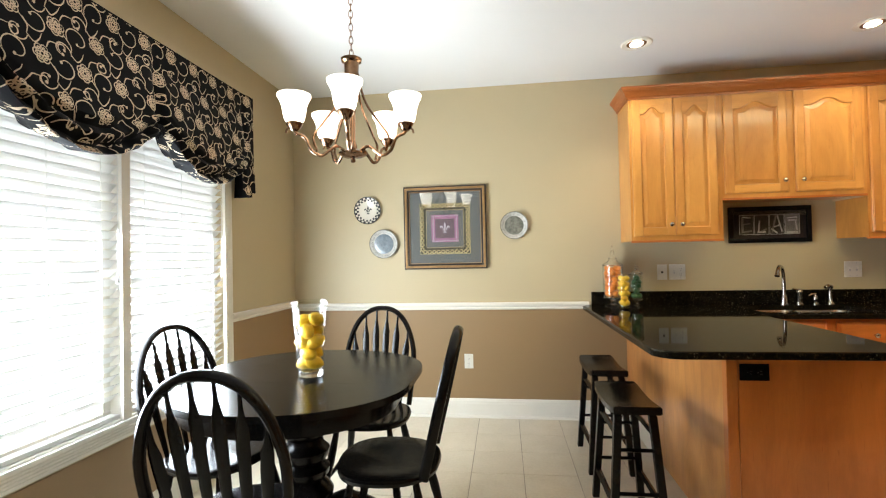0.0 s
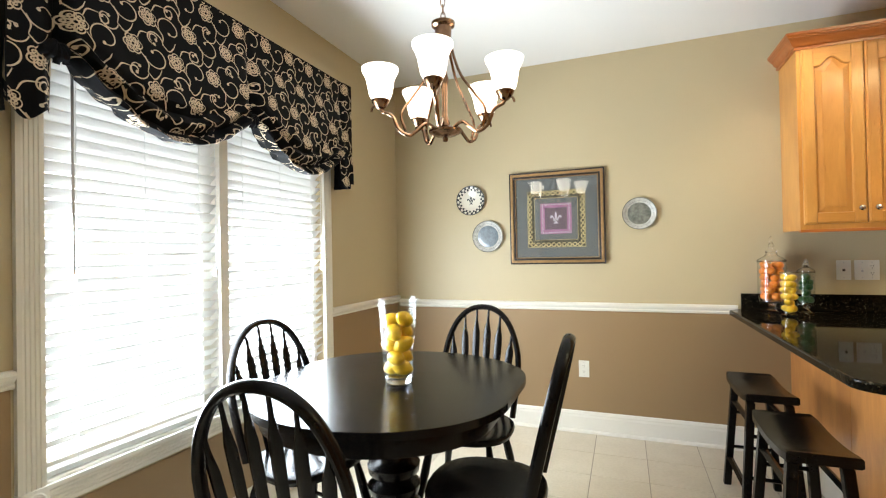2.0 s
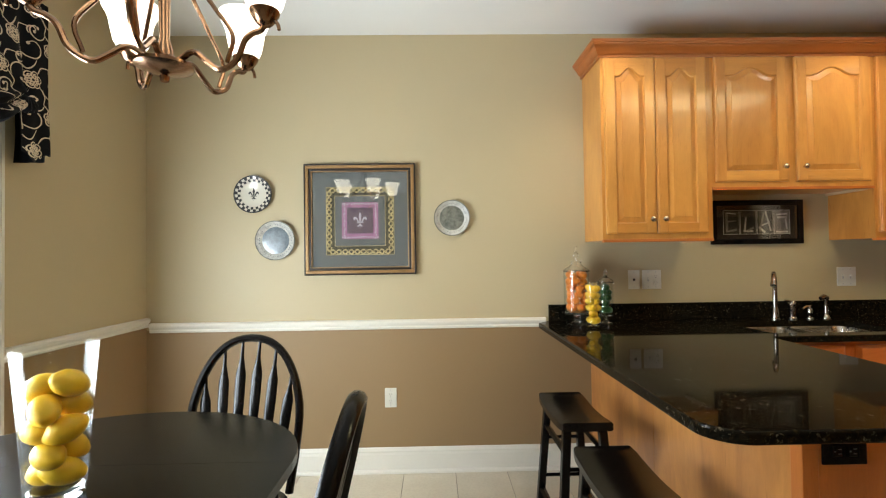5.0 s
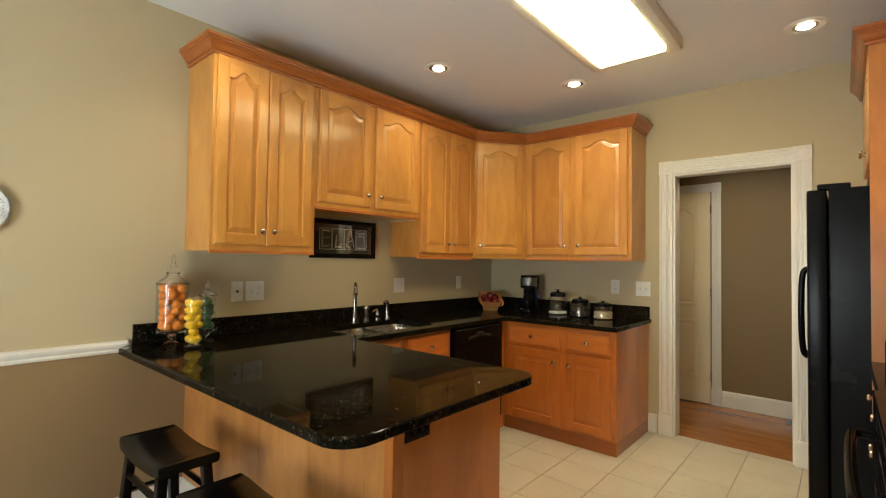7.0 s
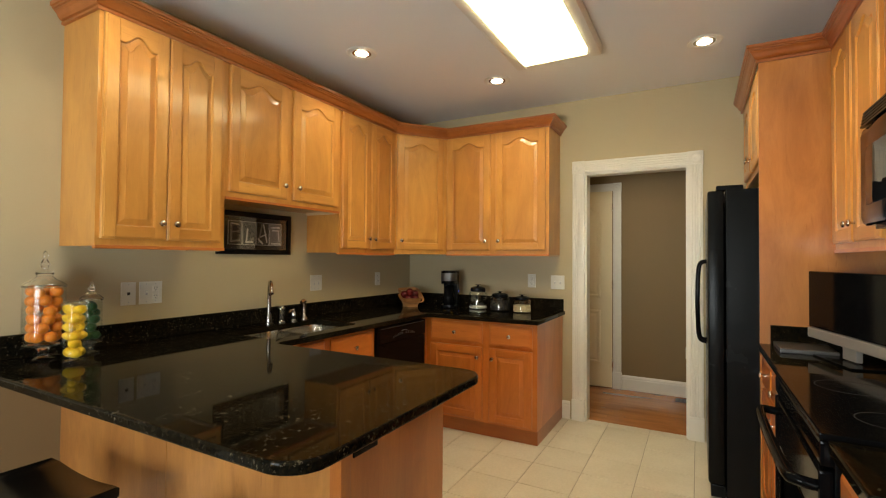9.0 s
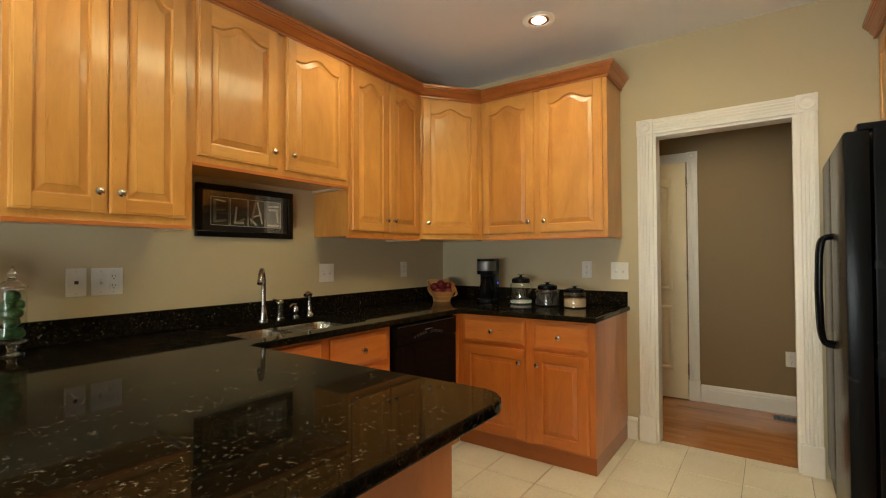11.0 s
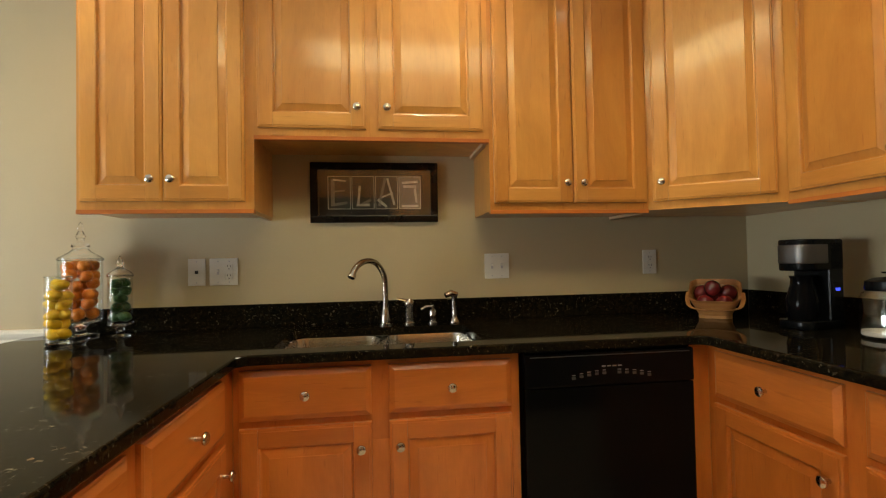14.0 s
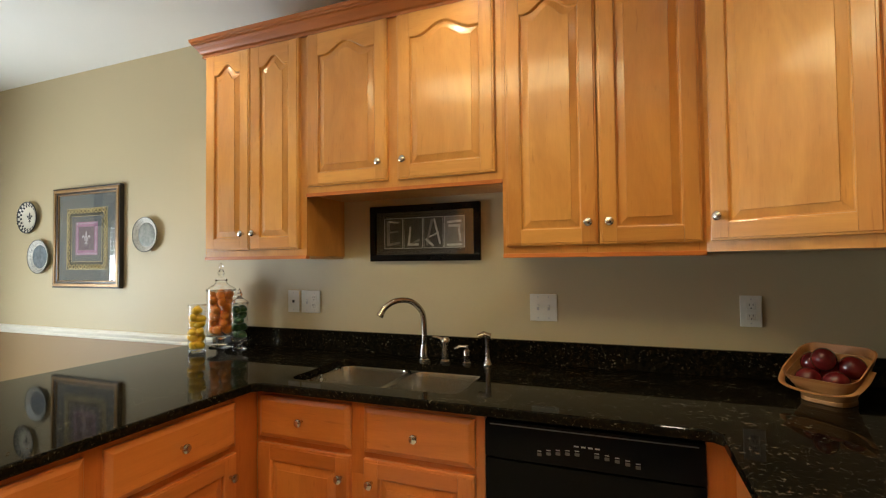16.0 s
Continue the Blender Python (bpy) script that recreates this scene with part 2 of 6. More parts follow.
def tile_material():
    m, t, p = nodes("cream_ceramic_tile")
    v = coords(t)
    cloud = noise_tex(t, v, 5.0, 4)
    speck = noise_tex(t, v, 70.0, 4)
    c = ramp(t, cloud, [(0.3, (0.62, 0.56, 0.43)), (0.7, (0.70, 0.64, 0.51))])
    c = mix(t, 0.3, c, ramp(t, speck, [(0.35, (0.56, 0.50, 0.38)), (0.6, (0.71, 0.65, 0.52))]))
    info = t.nodes.new("ShaderNodeObjectInfo")
    c = mix(t, 1.0, c, ramp(t, info.outputs["Random"], [(0.0, (0.94, 0.93, 0.92)), (1.0, (1, 1, 1))]), "MULTIPLY")
    link(t, c, p.inputs["Base Color"])
    p.inputs["Roughness"].default_value = 0.32
    bump(t, p, cloud, 0.06, 0.003)
    return m


def granite_material():
    m, t, p = nodes("polished_black_granite")
    v = coords(t, shuffle=False)
    grit = ramp(t, noise_tex(t, v, 88.0, 5, 0.72, 0.2), [(0.58, (0, 0, 0)), (0.66, (1, 1, 1))])
    patch = ramp(t, noise_tex(t, v, 9.0, 4, 0.65, 0.6), [(0.42, (0.06, 0.06, 0.06)), (0.64, (1, 1, 1))])
    amount = mix(t, 1.0, grit, patch, "MULTIPLY")
    tint = ramp(t, noise_tex(t, v, 11.0, 3), [(0.35, (0.14, 0.085, 0.042)), (0.5, (0.24, 0.20, 0.135)), (0.65, (0.11, 0.11, 0.082))])
    ground = ramp(t, noise_tex(t, v, 60.0, 5), [(0.35, (0.003, 0.0028, 0.0023)), (0.7, (0.012, 0.0095, 0.005))])
    flake = ramp(t, noise_tex(t, v, 62.0, 4, 0.65, 0.4), [(0.55, (0, 0, 0)), (0.68, (1, 1, 1))])
    cloud = ramp(t, noise_tex(t, v, 3.2, 3), [(0.35, (0.15, 0.15, 0.15)), (0.65, (0.9, 0.9, 0.9))])
    brown = mix(t, mix(t, 1.0, flake, cloud, "MULTIPLY"), ground, (0.036, 0.022, 0.009))
    link(t, mix(t, amount, brown, tint), p.inputs["Base Color"])
    p.inputs["Roughness"].default_value = 0.045
    p.inputs["Specular IOR Level"].default_value = 0.055
    return m


TILE = tile_material()
GRANITE = granite_material()


# ---- mesh helpers ----
def part(name, bm, material, parent=None, label="", smooth=False):
    me = bpy.data.meshes.new(name)
    bm.normal_update()
    bm.to_mesh(me)
    bm.free()
    for m in material if isinstance(material, (list, tuple)) else [material]:
        me.materials.append(m)
    if smooth:
        for f in me.polygons:
            f.use_smooth = True
        me.set_sharp_from_angle(angle=radians(38))
    ob = new(name, me)
    ob.parent = parent
    if label:
        ob["label"] = label
    return ob


def thing(name, label, category, m=None, group="", kind=""):
    ob = tagged(new(name), label, category, group, kind)
    if m is not None:
        ob.matrix_basis = m
    return ob


def solid(name, bm, material, label, category="", kind="", group="", smooth=False, m=None):
    ob = tagged(part(name, bm, material, None, "", smooth), label, category, group, kind)
    if m is not None:
        ob.matrix_basis = m
    return ob


def box(x0, x1, y0, y1, z0, z1, r=0.0, bm=None):
    out = bm or bmesh.new()
    b = bmesh.new()
    bmesh.ops.create_cube(b, size=1)
    bmesh.ops.scale(b, vec=(abs(x1 - x0), abs(y1 - y0), abs(z1 - z0)), verts=b.verts)
    bmesh.ops.translate(b, vec=((x0 + x1) / 2, (y0 + y1) / 2, (z0 + z1) / 2), verts=b.verts)
    if r:
        bmesh.ops.bevel(b, geom=b.edges[:], offset=r, segments=2, profile=0.6, affect="EDGES")
    return join(out, b)


def join(out, b, m=None):
    """Adds the mesh b, moved by m, to the mesh out."""
    b.verts.ensure_lookup_table()
    vs = [out.verts.new(m @ v.co if m is not None else v.co) for v in b.verts]
    b.verts.index_update()
    for f in b.faces:
        nf = out.faces.new([vs[v.index] for v in f.verts])
        nf.material_index, nf.smooth = f.material_index, f.smooth
    b.free()
    return out


def lathe(profile, n=24, bm=None, m=None, closed=False):
    """A turned shape: (radius, height) pairs from bottom to top."""
    b = bmesh.new()
    rings = []
    for r, z in profile:
        if r < 1e-5:
            rings.append([b.verts.new((0, 0, z))])
        else:
            rings.append([b.verts.new((r * math.cos(2 * math.pi * k / n), r * math.sin(2 * math.pi * k / n), z)) for k in range(n)])
    pairs = list(zip(rings, rings[1:])) + ([(rings[-1], rings[0])] if closed else [])
    for a, c in pairs:
        for k in range(n):
            j = (k + 1) % n
            if len(a) == 1 and len(c) == 1:
                continue
            if len(a) == 1:
                b.faces.new((a[0], c[j], c[k]))
            elif len(c) == 1:
                b.faces.new((a[k], a[j], c[0]))
            else:
                b.faces.new((a[k], a[j], c[j], c[k]))
    if not closed:
        for ring, flip in ((rings[0], True), (rings[-1], False)):
            if len(ring) > 1:
                b.faces.new(ring[::-1] if flip else ring)
    return join(bm or bmesh.new(), b, m)


def tube(points, radius, n=8, bm=None, flat=1.0, up=None):
    """A bar swept along points; radius may vary by point; flat squeezes it across the second axis."""
    b = bmesh.new()
    pts = [Vector(p) for p in points]
    radii = radius if isinstance(radius, (list, tuple)) else [radius] * len(pts)
    rings, side = [], None
    for i, p in enumerate(pts):
        d = (pts[min(i + 1, len(pts) - 1)] - pts[max(i - 1, 0)]).normalized()
        if up is not None:
            side = Vector(up).cross(d).normalized()
        elif side is None:
            side = d.orthogonal().normalized()
        else:
            side = (side - d * side.dot(d)).normalized()
        other = d.cross(side).normalized()
        rings.append([b.verts.new(p + radii[i] * (math.cos(2 * math.pi * k / n) * side + flat * math.sin(2 * math.pi * k / n) * other)) for k in range(n)])
    for a, c in zip(rings, rings[1:]):
        for k in range(n):
            b.faces.new((a[k], a[(k + 1) % n], c[(k + 1) % n], c[k]))
    b.faces.new(rings[0][::-1])
    b.faces.new(rings[-1])
    return join(bm or bmesh.new(), b)


def slab(outline, z0, z1, r=0.0):
    """A flat plate with the given plan outline and eased upper and lower edges."""
    b = bmesh.new()
    base = b.faces.new([b.verts.new((x, y, z0)) for x, y in outline])
    if base.calc_area() and base.normal.z > 0:
        base.normal_flip()
    b.normal_update()
    if base.normal.z > 0:
        base.normal_flip()
    top = bmesh.ops.extrude_face_region(b, geom=[base])
    verts = [v for v in top["geom"] if isinstance(v, bmesh.types.BMVert)]
    bmesh.ops.translate(b, vec=(0, 0, z1 - z0), verts=verts)
    bmesh.ops.recalc_face_normals(b, faces=b.faces[:])
    if r:
        rim = [e for e in b.edges if abs(e.verts[0].co.z - e.verts[1].co.z) < 1e-6]
        bmesh.ops.bevel(b, geom=rim, offset=r, segments=3, profile=0.5, affect="EDGES")
    return b


def arc(cx, cy, r, a0, a1, n=8):
    return [(cx + r * math.cos(radians(a0 + (a1 - a0) * k / n)), cy + r * math.sin(radians(a0 + (a1 - a0) * k / n))) for k in range(n + 1)]


def smooth_path(points, n=6):
    """A Catmull-Rom curve through the points."""
    p = [Vector(q) for q in points]
    p = [2 * p[0] - p[1]] + p + [2 * p[-1] - p[-2]]
    out = []
    for i in range(1, len(p) - 2):
        for k in range(n):
            s = k / n
            out.append(0.5 * (2 * p[i] + (p[i + 1] - p[i - 1]) * s + (2 * p[i - 1] - 5 * p[i] + 4 * p[i + 1] - p[i + 2]) * s * s
                              + (3 * p[i] - p[i - 1] - 3 * p[i + 1] + p[i + 2]) * s ** 3))
    return out + [p[-2]]


def profile_run(profile, a, b_, out_dir, bm=None):
    """A moulding of profile (out, up) pairs swept from a to b_, standing out along out_dir."""
    b = bmesh.new()
    o = Vector(out_dir)
    ends = [[b.verts.new(Vector(p) + o * u + Vector((0, 0, w))) for u, w in profile] for p in (a, b_)]
    n = len(profile)
    for k in range(n):
        b.faces.new((ends[0][k], ends[0][(k + 1) % n], ends[1][(k + 1) % n], ends[1][k]))
    b.faces.new(ends[0][::-1])
    b.faces.new(ends[1])
    bmesh.ops.recalc_face_normals(b, faces=b.faces[:])
    return join(bm or bmesh.new(), b)


# ---- the room ----
XL, XR, YB, YK, ZC = -1.08, 4.50, 4.79, 1.33, 2.652
YS, XK = -2.2, 1.70  # the unseen end behind the walk, and the end of the range wall
T = 0.12
DY0, DY1, DZ = 2.32, 3.08, 2.038  # doorway to the hall
WY0, WY1, WZ0, WZ1 = 2.275, 3.77, 0.56, 2.28  # window opening


def structure(name, bm, material, label, category=""):
    return solid(name, bm, material, label, category, "structure")


structure("wall_north", box(XL - T, 6.0, YB, YB + T, 0, ZC), PAINT, "smooth tan painted wall above a chair rail", "wall")
w = box(XL - T, XL, YS, WY0, 0, ZC)
box(XL - T, XL, WY1, YB, 0, ZC, bm=w)
box(XL - T, XL, WY0, WY1, 0, WZ0, bm=w)
box(XL - T, XL, WY0, WY1, WZ1, ZC, bm=w)
structure("wall_west", w, PAINT, "tan painted wall with a double window", "wall")
w = box(XR, XR + T, YK - T, DY0, 0, ZC)
box(XR, XR + T, DY1, YB, 0, ZC, bm=w)
box(XR, XR + T, DY0, DY1, DZ, ZC, bm=w)
structure("wall_east", w, PAINT, "tan painted wall with a cased doorway", "wall")
structure("wall_range", box(XK, XR, YK - T, YK, 0, ZC), PAINT, "tan painted wall behind range and refrigerator", "wall")
structure("wall_return", box(XK, XK + T, YS, YK - T, 0, ZC), PAINT, "plain tan painted wall", "wall")
structure("wall_south", box(XL - T, XK + T, YS - T, YS, 0, ZC), PAINT, "plain tan painted wall", "wall")
structure("ceiling", box(XL - T, XR + T, YS - T, YB + T, ZC, ZC + 0.1), CEIL, "flat white painted ceiling", "ceiling")
structure("dado_north", box(XL, 1.34, YB - 0.003, YB, 0, 0.87), DADO, "brown painted lower wall below the chair rail", "wall")
structure("dado_return", box(1.34, 1.60, YB - 0.003, YB, 0, 0.858), DADO, "brown painted lower wall below the counter overhang", "wall")
w = box(XL, XL + 0.003, YS, 2.19, 0, 0.89)
box(XL, XL + 0.003, 3.85, YB - 0.003, 0, 0.89, bm=w)
box(XL, XL + 0.003, 2.19, 3.85, 0, 0.47, bm=w)
structure("dado_west", w, DADO, "brown painted lower wall below the window", "wall")

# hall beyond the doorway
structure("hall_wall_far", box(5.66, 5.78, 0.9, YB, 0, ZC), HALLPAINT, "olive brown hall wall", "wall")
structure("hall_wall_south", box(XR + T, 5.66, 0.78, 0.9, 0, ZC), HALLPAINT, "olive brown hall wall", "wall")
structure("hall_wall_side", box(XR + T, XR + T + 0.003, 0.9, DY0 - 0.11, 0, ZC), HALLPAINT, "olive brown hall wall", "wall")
structure("hall_ceiling", box(XR + T, 5.78, 0.78, YB + T, ZC, ZC + 0.1), CEIL, "white hall ceiling", "ceiling")

RAIL = [(0, 0), (0.012, 0.004), (0.016, 0.014), (0.012, 0.022), (0.022, 0.034), (0.026, 0.046), (0.022, 0.056), (0, 0.060)]
BASE = [(0, 0), (0.016, 0), (0.016, 0.105), (0.012, 0.118), (0.013, 0.126), (0.006, 0.142), (0, 0.146)]
QUARTER = [(0, 0), (0.017, 0), (0.0155, 0.008), (0.0115, 0.013), (0.006, 0.0165), (0, 0.0175)]


def trim(name, profile, a, b_, o, label):
    structure(name, profile_run(profile, a, b_, o), WHITE, label, "trim")


LABEL_RAIL, LABEL_BASE = "white painted moulded chair rail", "tall white painted baseboard with moulded top"
trim("chair_rail_north", RAIL, (XL + 0.026, YB, 0.853), (1.325, YB, 0.853), (0, -1, 0), LABEL_RAIL)
trim("chair_rail_west", RAIL, (XL, 3.846, 0.885), (XL, YB, 0.885), (1, 0, 0), LABEL_RAIL)
trim("chair_rail_west_near", RAIL, (XL, YS, 0.885), (XL, 2.196, 0.885), (1, 0, 0), LABEL_RAIL)
trim("baseboard_north", BASE, (XL + 0.016, YB - 0.003, 0), (1.60, YB - 0.003, 0), (0, -1, 0), LABEL_BASE)
trim("shoe_north", QUARTER, (XL + 0.03, YB - 0.019, 0), (1.60, YB - 0.019, 0), (0, -1, 0), "white quarter round at the baseboard foot")
trim("baseboard_west", BASE, (XL + 0.003, YS, 0), (XL + 0.003, YB, 0), (1, 0, 0), LABEL_BASE)
trim("baseboard_east", BASE, (XR, DY1 + 0.115, 0), (XR, 3.262, 0), (-1, 0, 0), LABEL_BASE)
trim("baseboard_hall", BASE, (5.66, 0.9, 0), (5.66, 2.945, 0), (-1, 0, 0), LABEL_BASE)


def fluted(length, width, bm=None, m=None):
    """A fluted casing board along local z, its face towards local -y."""
    pts = [(0, 0), (0, -0.018)]
    n = 4
    step = (width - 0.024) / n
    for k in range(n):
        x = 0.012 + k * step
        pts += [(x, -0.020), (x + step * 0.2, -0.020), (x + step * 0.35, -0.0168), (x + step * 0.65, -0.0168), (x + step * 0.8, -0.020)]
    pts += [(width, -0.018), (width, 0)]
    b = bmesh.new()
    ends = [[b.verts.new((x, y, z)) for x, y in pts] for z in (0, length)]
    k = len(pts)
    for i in range(k):
        b.faces.new((ends[0][i], ends[0][(i + 1) % k], ends[1][(i + 1) % k], ends[1][i]))
    b.faces.new(ends[0][::-1])
    b.faces.new(ends[1])
    bmesh.ops.recalc_face_normals(b, faces=b.faces[:])
    return join(bm or bmesh.new(), b, m)


def rosette(w, m, parent):
    b = box(0, w, -0.026, 0, 0, w, 0.003)
    lathe([(w * 0.40, 0), (w * 0.42, 0.004), (w * 0.36, 0.007), (w * 0.30, 0.004), (w * 0.20, 0.003), (w * 0.12, 0.008), (0, 0.010)], 20, b,
          pose(w / 2, -0.025, w / 2, 90))
    b.transform(m)
    return part("corner_block", b, WHITE, parent, "", True)


def casing(name, y0, y1, ztop, m, label, z0=0.0, sill=False, w=0.095):
    """A fluted casing round an opening y0..y1 wide in local x, with corner blocks."""
    w = 0.076 if sill else w
    ob = thing(name, label, "door frame" if not sill else "window frame", m, kind="structure")
    lo = z0 if sill else 0.0
    if not sill:
        for x in (y0 - w, y1):
            part("plinth_block", box(x - 0.004, x + w + 0.004, -0.026, 0, 0, 0.17, 0.003), WHITE, ob)
        lo = 0.17
    part("side_casing", fluted(ztop - lo, w, m=pose(y0 - w, 0, lo)), WHITE, ob)
    part("side_casing", fluted(ztop - lo, w, m=pose(y1, 0, lo)), WHITE, ob)
    part("head_casing", fluted(y1 - y0, w, m=pose(y0, 0, ztop + w, 0, 90, 0)), WHITE, ob)
    rosette(w + 0.006, pose(y0 - w - 0.003, 0, ztop - 0.003), ob)
    rosette(w + 0.006, pose(y1 - 0.003, 0, ztop - 0.003), ob)
    if sill:
        part("bottom_casing", fluted(y1 - y0, w, m=pose(y0, 0, z0, 0, 90, 0)), WHITE, ob)
        rosette(w + 0.006, pose(y0 - w - 0.003, 0, z0 - w - 0.003), ob)
        rosette(w + 0.006, pose(y1 - 0.003, 0, z0 - w - 0.003), ob)
    return ob


def facing(direction, x, y, z=0.0):
    """The pose of a thing built with its front towards local -y, turned so that it faces the given way."""
    return pose(x, y, z, 0, 0, {"south": 0, "east": 90, "north": 180, "west": -90}[direction])


# doorway casing, on the kitchen side and the jamb
d = casing("door_frame_1", -DY1, -DY0, DZ, facing("west", XR, 0), "white fluted door casing with corner blocks, doorway open")
part("jamb", box(-DY1, -DY1 + 0.018, 0, T, 0, DZ), WHITE, d)
part("jamb", box(-DY0 - 0.018, -DY0, 0, T, 0, DZ), WHITE, d)
part("jamb", box(-DY1 + 0.018, -DY0 - 0.018, 0, T, DZ - 0.018, DZ), WHITE, d)


def panel_face(width, height, border, arch, bm, x, z, y):
    """A raised panel with an arched head, set into the plane y of a board."""
    k = 18

    def loop(d, depth):
        x0, x1, z0, z1 = x + border + d, x + width - border - d, z + border + d, z + height - border - d
        pts = [(x0, z0), (x1, z0)]
        for i in range(k + 1):
            u = 1 - 2 * i / k
            s = 0.5 * (1 + math.cos(math.pi * min(1, abs(u) / 0.8)))
            pts.append(((x0 + x1) / 2 + u * (x1 - x0) / 2, z1 - arch * (1 - s)))
        return [bm.verts.new((px, y + depth, pz)) for px, pz in pts]

    return loop


def door_mesh(w, h, arch=0.0, border=0.055, thick=0.02):
    """A framed door with a raised panel, from (0, 0) to (w, h), its back on the plane y = 0."""
    b = bmesh.new()
    loop = panel_face(w, h, border, arch, b, 0, 0, -thick)
    k = 18

    def rect(d, depth):
        pts = [(d, d), (w - d, d)] + [(w - d - (w - 2 * d) * i / k, h - d) for i in range(k + 1)]
        return [b.verts.new((px, depth, pz)) for px, pz in pts]

    rings = [rect(0, 0), rect(0, -thick + 0.006), rect(0.003, -thick + 0.003), rect(0.009, -thick + 0.002), rect(0.011, -thick)]
    rings += [loop(0, 0), loop(0.004, 0.002), loop(0.008, 0.009), loop(0.014, 0.009), loop(0.036, 0.0015), loop(0.039, 0.0005)]
    n = len(rings[0])
    for a, c in zip(rings, rings[1:]):
        for i in range(n):
            b.faces.new((a[i], a[(i + 1) % n], c[(i + 1) % n], c[i]))
    b.faces.new(rings[-1])
    b.faces.new(rings[0][::-1])
    bmesh.ops.recalc_face_normals(b, faces=b.faces[:])
    return b


def drawer_mesh(w, h, thick=0.02):
    b = bmesh.new()

    def rect(d, depth):
        return [b.verts.new((px, depth, pz)) for px, pz in ((d, d), (w - d, d), (w - d, h - d), (d, h - d))]

    rings = [rect(0, 0), rect(0, -thick + 0.010), rect(0.004, -thick + 0.007), rect(0.006, -thick + 0.0065), rect(0.015, -thick + 0.0015), rect(0.018, -thick)]
    for a, c in zip(rings, rings[1:]):
        for i in range(4):
            b.faces.new((a[i], a[(i + 1) % 4], c[(i + 1) % 4], c[i]))
    b.faces.new(rings[-1])
    b.faces.new(rings[0][::-1])
    bmesh.ops.recalc_face_normals(b, faces=b.faces[:])
    return b


KNOB = [(0.006, 0), (0.005, 0.010), (0.006, 0.014), (0.0135, 0.018), (0.0155, 0.022), (0.0145, 0.026), (0.010, 0.029), (0, 0.030)]


def knob(x, z, y, parent):
    part("knob", lathe(KNOB, 14, None, pose(x, y, z, 90)), NICKEL, parent, "round brushed nickel knob", True)


def board(outline, thick=0.02):
    """A flat board with a moulded outer edge; outline(d) gives its corners, drawn in by d on the outer sides alone."""
    b = bmesh.new()
    rings = []
    for d, y in ((0, 0), (0, -thick + 0.006), (0.0025, -thick + 0.003), (0.008, -thick + 0.0025), (0.0095, -thick)):
        rings.append([b.verts.new((px, y, pz)) for px, pz in outline(d)])
    n = len(rings[0])
    for a, c in zip(rings, rings[1:]):
        for k in range(n):
            b.faces.new((a[k], a[(k + 1) % n], c[(k + 1) % n], c[k]))
    b.faces.new(rings[-1])
    b.faces.new(rings[0][::-1])
    bmesh.ops.recalc_face_normals(b, faces=b.faces[:])
    return b


def raised_panel(w, h, border, arch, thick=0.02):
    """The raised field of a door with its inner moulding."""
    b = bmesh.new()
    loop = panel_face(w, h, border, arch, b, 0, 0, -thick)
    rings = [loop(-0.004, 0.012), loop(0, 0), loop(0.003, 0.0015), loop(0.0055, 0.009), loop(0.010, 0.0095), loop(0.012, 0.0085), loop(0.034, 0.0025), loop(0.0350, 0.0005)]
    n = len(rings[0])
    for a, c in zip(rings, rings[1:]):
        for k in range(n):
            b.faces.new((a[k], a[(k + 1) % n], c[(k + 1) % n], c[k]))
    b.faces.new(rings[-1])
    bmesh.ops.recalc_face_normals(b, faces=b.faces[:])
    return b


def add_door(parent, x, z, w, h, arch, side, y=0.0, low=True, wood_=None, border=0.056):
    """A framed door: the raised panel carries two stiles, two rails and a knob."""
    upright = wood_ or MAPLE
    level = MAPLE_RED_SHADED_X if wood_ is MAPLE_RED_SHADED else MAPLE_X
    g, k = 0.0004, 18

    def place(b):
        b.transform(pose(x, y, z))
        return b

    def top_rail(d):
        x0, x1, z1 = border, w - border, h - border
        pts = [(x1 - g, h - d), (x0 + g, h - d)]
        for i in range(k + 1):
            u = -1 + 2 * i / k
            s = 0.5 * (1 + math.cos(math.pi * min(1, abs(u) / 0.8)))
            pts.append(((x0 + x1) / 2 + u * ((x1 - x0) / 2 - g), z1 - arch * (1 - s)))
        return pts

    d_ = part("door", place(raised_panel(w, h, border, arch)), upright, parent)
    part("stile", place(board(lambda d: [(d, d), (border - g, d), (border - g, h - d), (d, h - d)])), upright, d_)
    part("stile", place(board(lambda d: [(w - border + g, d), (w - d, d), (w - d, h - d), (w - border + g, h - d)])), upright, d_)
    part("rail", place(board(lambda d: [(border + g, d), (w - border - g, d), (w - border - g, border), (border + g, border)])), level, d_)
    part("rail", place(board(top_rail)), level, d_)
    kx = x + w - 0.033 if side == "r" else x + 0.033
    knob(kx, z + 0.078 if low else z + h - 0.075, y - 0.02, d_)
    return d_


def add_drawer(parent, x, z, w, h, y=0.0, wood_=None):
    b = drawer_mesh(w, h)
    b.transform(pose(x, y, z))
    d = part("drawer_front", b, wood_ or MAPLE_X, parent)
    knob(x + w / 2, z + h / 2, y - 0.02, d)


